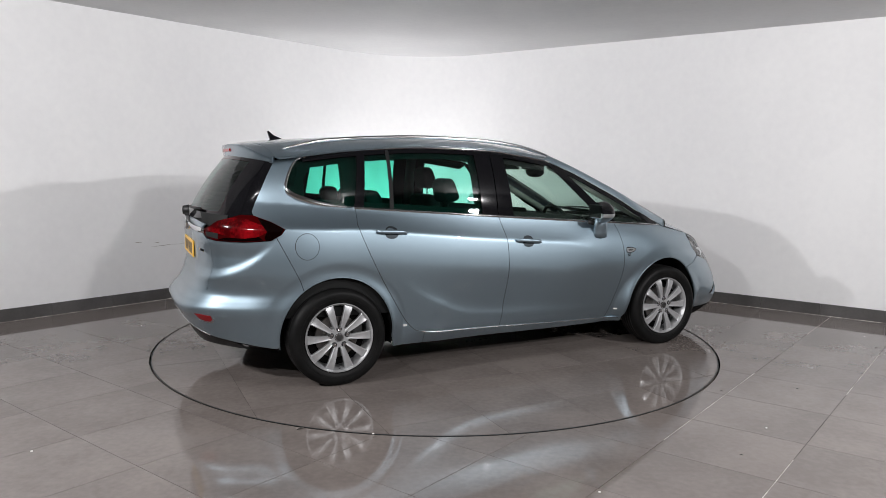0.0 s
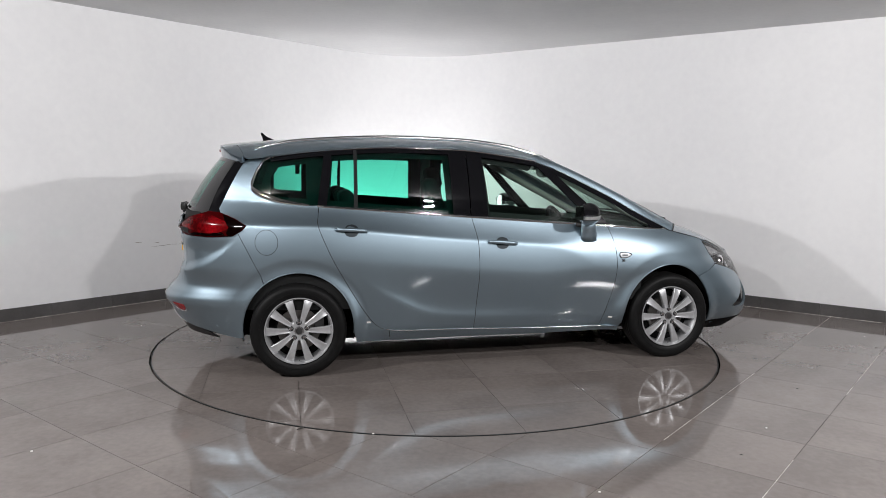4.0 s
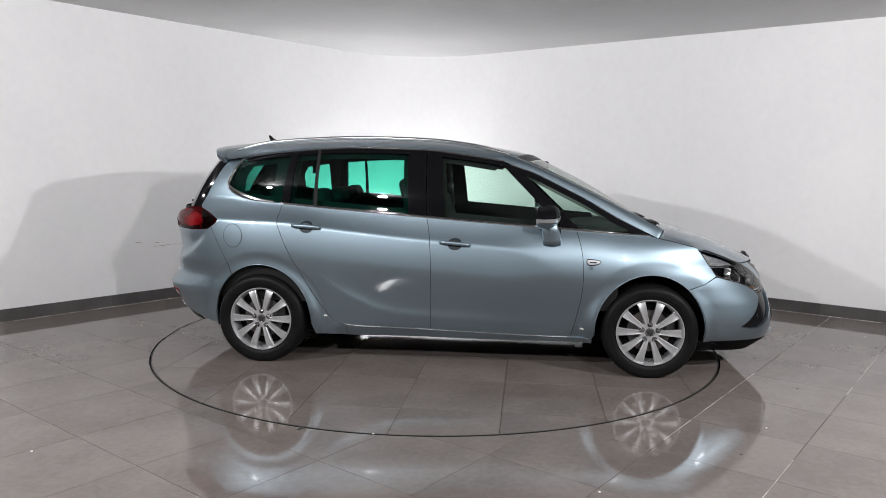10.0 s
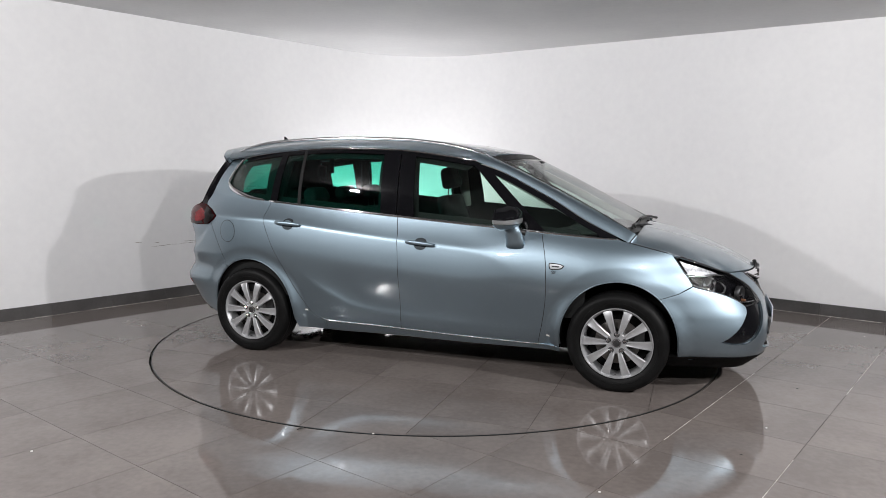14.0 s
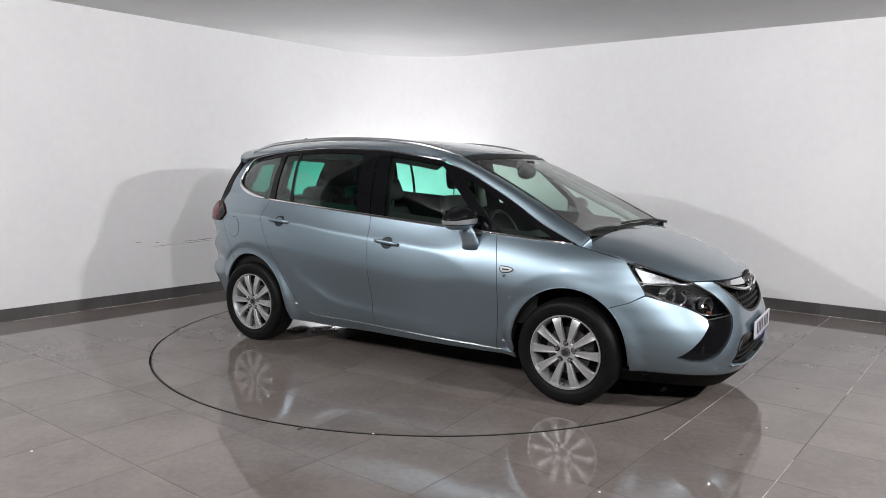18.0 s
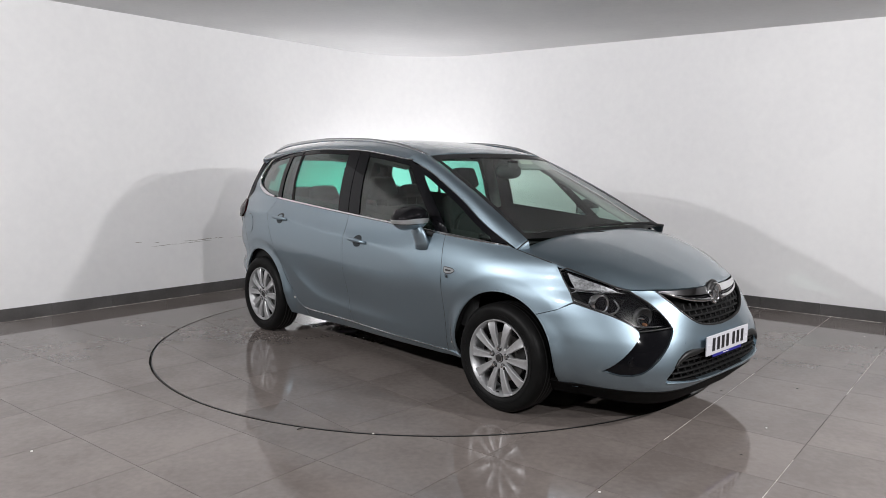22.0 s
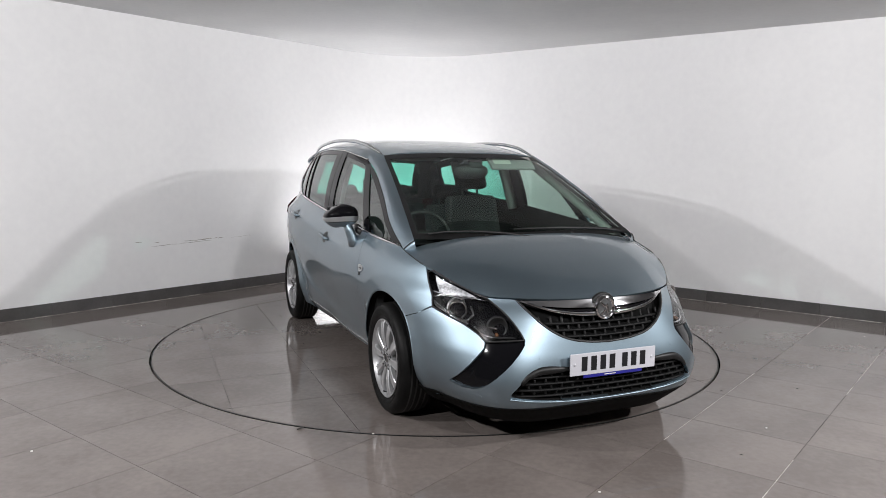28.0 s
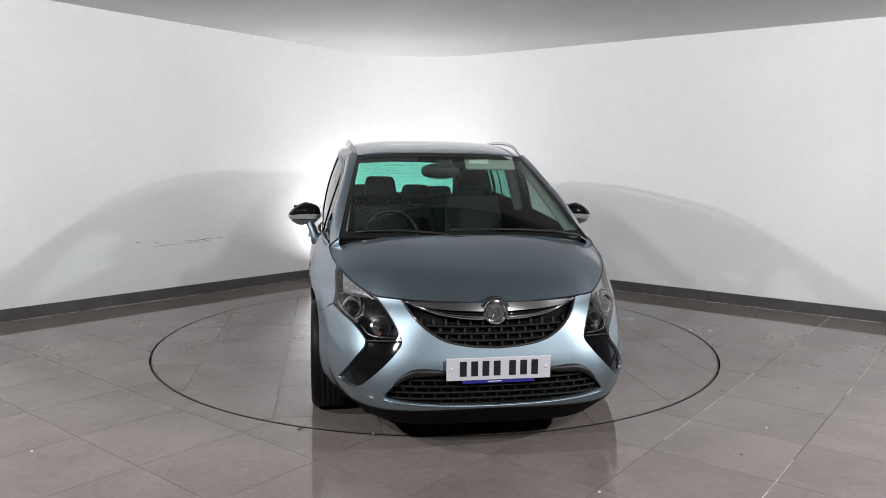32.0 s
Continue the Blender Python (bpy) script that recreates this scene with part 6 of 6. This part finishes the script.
for s0, s1, z0, z1, h in ((4.03, 3.95, 0.629, 0.624, 0.010), (3.81, 3.76, 0.613, 0.612, 0.006), (3.485, 3.30, 0.602, 0.606, 0.007), (3.32, 3.14, 0.606, 0.613, 0.010), (3.14, 3.0, 0.613, 0.610, 0.005), (3.52, 3.15, 0.583, 0.592, 0.005), (3.85, 3.50, 0.575, 0.583, 0.004), (2.95, 2.62, 0.605, 0.612, 0.002)):
    n = 9
    up, lo = [], []
    for i in range(n):
        k = i / (n - 1)
        z = z0 + (z1 - z0) * k + random.uniform(-0.003, 0.003)
        d = h * (0.2 + math.sin(math.pi * k)) * random.uniform(0.5, 1.0)
        up.append(on_wall(s0 + (s1 - s0) * k, z + d / 2))
        lo.append(on_wall(s0 + (s1 - s0) * k, z - d / 2))
    link_mesh("scuff", up + lo, [(i, i + 1, n + i + 1, n + i) for i in range(n - 1)], SCUFF, wall_west, label="brown-grey scuff on the white wall")


def speck(x, y, r, mat, name, label):
    bm = bmesh.new()
    pts = [(r * random.uniform(0.5, 1.1) * math.cos(a), r * random.uniform(0.4, 0.9) * math.sin(a)) for a in np.linspace(0, 2 * math.pi, 7, endpoint=False)]
    top = [bm.verts.new((x + a * 0.7, y + b * 0.7, 0.003)) for a, b in pts]
    low = [bm.verts.new((x + a, y + b, 0.0)) for a, b in pts]
    bm.faces.new(top)
    for i in range(7):
        bm.faces.new((low[i], low[(i + 1) % 7], top[(i + 1) % 7], top[i]))
    tagged(part(name, bm, mat, None), label, "debris", "specks on the floor")


for x, y, r in SPECKS_PALE:
    speck(x, y, r, CHIP, "chip", "small pale chip lying on the tiles")
for x, y, r in SPECKS_DARK:
    speck(x, y, r, CHIP_DARK, "grit", "small dark grit on the tiles")
clip = tube([(-0.720, -2.150, 0.006), (-0.738, -2.162, 0.007), (-0.752, -2.176, 0.005)], 0.004, 6)
tagged(part("floor_clip", clip, CHIP_DARK, None, "", True), "small dark clip at the turntable's rim", "clip")
lamp = new("floor_lamp")
tagged(lamp, "low black floodlight standing on the tiles in the corner", "floor lamp")
lamp.location = (-0.80, 2.92, 0)
part("housing", box((0.54, 0.09, 0.30), (0, 0.02, 0.19), 0.015, rot=Matrix.Rotation(radians(-60), 4, "X")), BLACK, lamp, "black lamp housing")
part("stand", join(tube([(-0.29, 0, 0.20), (-0.29, 0, 0.03), (0.29, 0, 0.03), (0.29, 0, 0.20)], 0.012, 6), tube([(-0.25, -0.12, 0.012), (-0.25, 0.12, 0.012)], 0.012, 6), tube([(0.25, -0.12, 0.012), (0.25, 0.12, 0.012)], 0.012, 6)), BLACK, lamp, "black tubular stand")
for eye, aim, w, h, watts in LAMPS:
    fx = new("studio_lamp")
    tagged(fx, "black flat studio lamp hung from the ceiling", "studio lamp", "studio lamps in the hall")
    m = look(eye, aim)
    fx.location = (eye[0], eye[1], 0)
    m2 = Matrix.Translation((0, 0, 0)) @ Matrix.Translation((-eye[0], -eye[1], 0)) @ m @ Matrix.Translation((0, 0, 0.06))
    bm = box((w + 0.06, h + 0.06, 0.08), (0, 0, 0), 0.01)
    bmesh.ops.transform(bm, matrix=m2, verts=bm.verts)
    part("housing", bm, BLACK, fx, "black lamp housing")
    c = m2.translation
    part("drop_rod", tube([c, (c.x, c.y, CEIL - 0.05)], 0.012, 6), BLACK, fx, "black drop rod")

# ---------------------------------------------------------------- floor tiles, last
JOINT_A, JOINT_B = radians(50.0), radians(-37.6)
LINE_A = Vector((math.cos(JOINT_A), math.sin(JOINT_A)))
LINE_B = Vector((math.cos(JOINT_B), math.sin(JOINT_B)))
CROSS_A = Vector((LINE_A.y, -LINE_A.x))
CROSS_B = Vector((-LINE_B.y, LINE_B.x))
TS, JOINT = 0.6, 0.0015
GA = LINE_B * (0.595 / TS / CROSS_A.dot(LINE_B))
GB = LINE_A * (0.577 / TS / CROSS_B.dot(LINE_A))


def square(a0, b0, ax, bx):
    j = JOINT
    return [ax * (a0 + da) + bx * (b0 + db) for da, db in ((j, j), (TS - j, j), (TS - j, TS - j), (j, TS - j))]


def cut_tile(corners, r, outer):
    """The part of a tile outside (or inside) a circle round the turntable's axis, as an outline."""
    pts = []
    m = 24
    for i in range(4):
        a, b = corners[i], corners[(i + 1) % 4]
        prev = None
        for k in range(m + 1):
            p = a + (b - a) * (k / m)
            d = p.length - r
            if prev is not None and (prev[1] > 0) != (d > 0):
                t = prev[1] / (prev[1] - d)
                pts.append((prev[0] + (p - prev[0]) * t, True))
            if k < m and (d > 0) == outer and (k == 0):
                pts.append((p, False))
            prev = (p, d)
    if len([1 for _, c in pts if c]) != 2:
        return None
    # arc between the two crossings
    n = len(pts)
    out = []
    for i, (p, c) in enumerate(pts):
        out.append(p)
        q, c2 = pts[(i + 1) % n]
        if c and c2:
            t0, t1 = math.atan2(p.y, p.x), math.atan2(q.y, q.x)
            d = (t1 - t0 + math.pi) % (2 * math.pi) - math.pi
            s = max(2, int(abs(d) / 0.03))
            out += [Vector((r * math.cos(t0 + d * j / s), r * math.sin(t0 + d * j / s))) for j in range(1, s)]
    return out


def slab(outline, ctr, depth=0.0035):
    n = len(outline)
    top = [(p.x - ctr.x, p.y - ctr.y, 0.0) for p in outline]
    low = [(p.x - ctr.x, p.y - ctr.y, -depth) for p in outline]
    return top + low, [tuple(range(n))] + [(i, n + i, n + (i + 1) % n, (i + 1) % n) for i in range(n)]


def orient(outline):
    a = sum(p.x * q.y - q.x * p.y for p, q in zip(outline, outline[1:] + outline[:1]))
    return outline if a > 0 else outline[::-1]


def lay(parent, name, ax, bx, pa, pb, keep_all, r, outer, limit):
    full = None
    for i in range(-20, 21):
        for j in range(-20, 21):
            sq = square(i * TS + pa, j * TS + pb, ax, bx)
            ctr = sum(sq, Vector((0, 0))) / 4
            if not limit(ctr):
                continue
            ds = [p.length for p in sq]
            whole = keep_all(ds)
            if whole and outer and ctr.length < r + 0.45:
                o = cut_tile(sq, r, outer)
                whole = o is None
            if whole:
                if full is None:
                    vs, fs = slab(orient(sq), ctr)
                    me = bpy.data.meshes.new(name)
                    me.from_pydata(vs, [], fs)
                    me.materials.append(TILE)
                    full = me
                ob = new(name, full)
            else:
                o = cut_tile(sq, r, outer)
                if o is None or len(o) < 3:
                    continue
                vs, fs = slab(orient(o), ctr)
                me = bpy.data.meshes.new(name)
                me.from_pydata(vs, [], fs)
                me.materials.append(TILE)
                ob = new(name, me)
            ob.location = (ctr.x, ctr.y, 0)
            ob.parent = parent


NR = Vector((-DIR_R.y, DIR_R.x))


def in_room(c):
    d = c - CORNER
    side_l = d.x * DIR_R.x + d.y * DIR_R.y
    side_r = d.x * DIR_L.x + d.y * DIR_L.y
    return -0.35 < side_l < DEEP and -0.35 < side_r < DEEP and c.y > -8.2


lay(floor, "tile", GA, GB, 0.022 * TS / 0.595, -0.08 * TS / 0.577, lambda ds: min(ds) > R_DISC + 0.006, R_DISC + 0.006, True, in_room)
for k, b0, b1 in ((4, -0.96, 0.65), (4, 2.2, 3.2), (5, -1.40, -0.79), (5, 0.55, 1.84)):
    p, q = (CROSS_A * (0.022 + 0.595 * k) + LINE_A * b for b in (b0, b1))
    d = CROSS_A * 0.0019
    vs = [(c.x, c.y, z) for z in (-0.003, 0.0006) for c in (p - d, p + d, q + d, q - d)]
    link_mesh("joint_filler", vs, [(4, 5, 6, 7), (0, 1, 5, 4), (1, 2, 6, 5), (2, 3, 7, 6), (3, 0, 4, 7)], GROUT_PALE, floor, label="pale worn joint between floor tiles")
lay(turntable, "tile", Vector((1, 0)), Vector((0, 1)), 0.03, -0.02, lambda ds: max(ds) < R_DISC - 0.014, R_DISC - 0.014, False, lambda c: c.length < R_DISC + 0.4)

# ---------------------------------------------------------------- what moves


def motions():
    turn = [25.2, 18.65, 12.1, 5.55, -0.95, -7.42, -13.95, -20.5, -27.1, -33.75, -40.42, -47.1, -53.8, -60.57, -67.39, -74.27, -81.2]
    spin, ride = [], []
    for i, deg in enumerate(turn):
        a = radians(deg)
        spin.append((2.0 * i, pose(0, 0, 0, 0, 0, deg)))
        ride.append((2.0 * i, pose(OFF[0] * math.cos(a) - OFF[1] * math.sin(a), OFF[0] * math.sin(a) + OFF[1] * math.cos(a), 0, 0, 0, deg)))
    walk(turntable, spin)
    walk(car, ride)


motions()
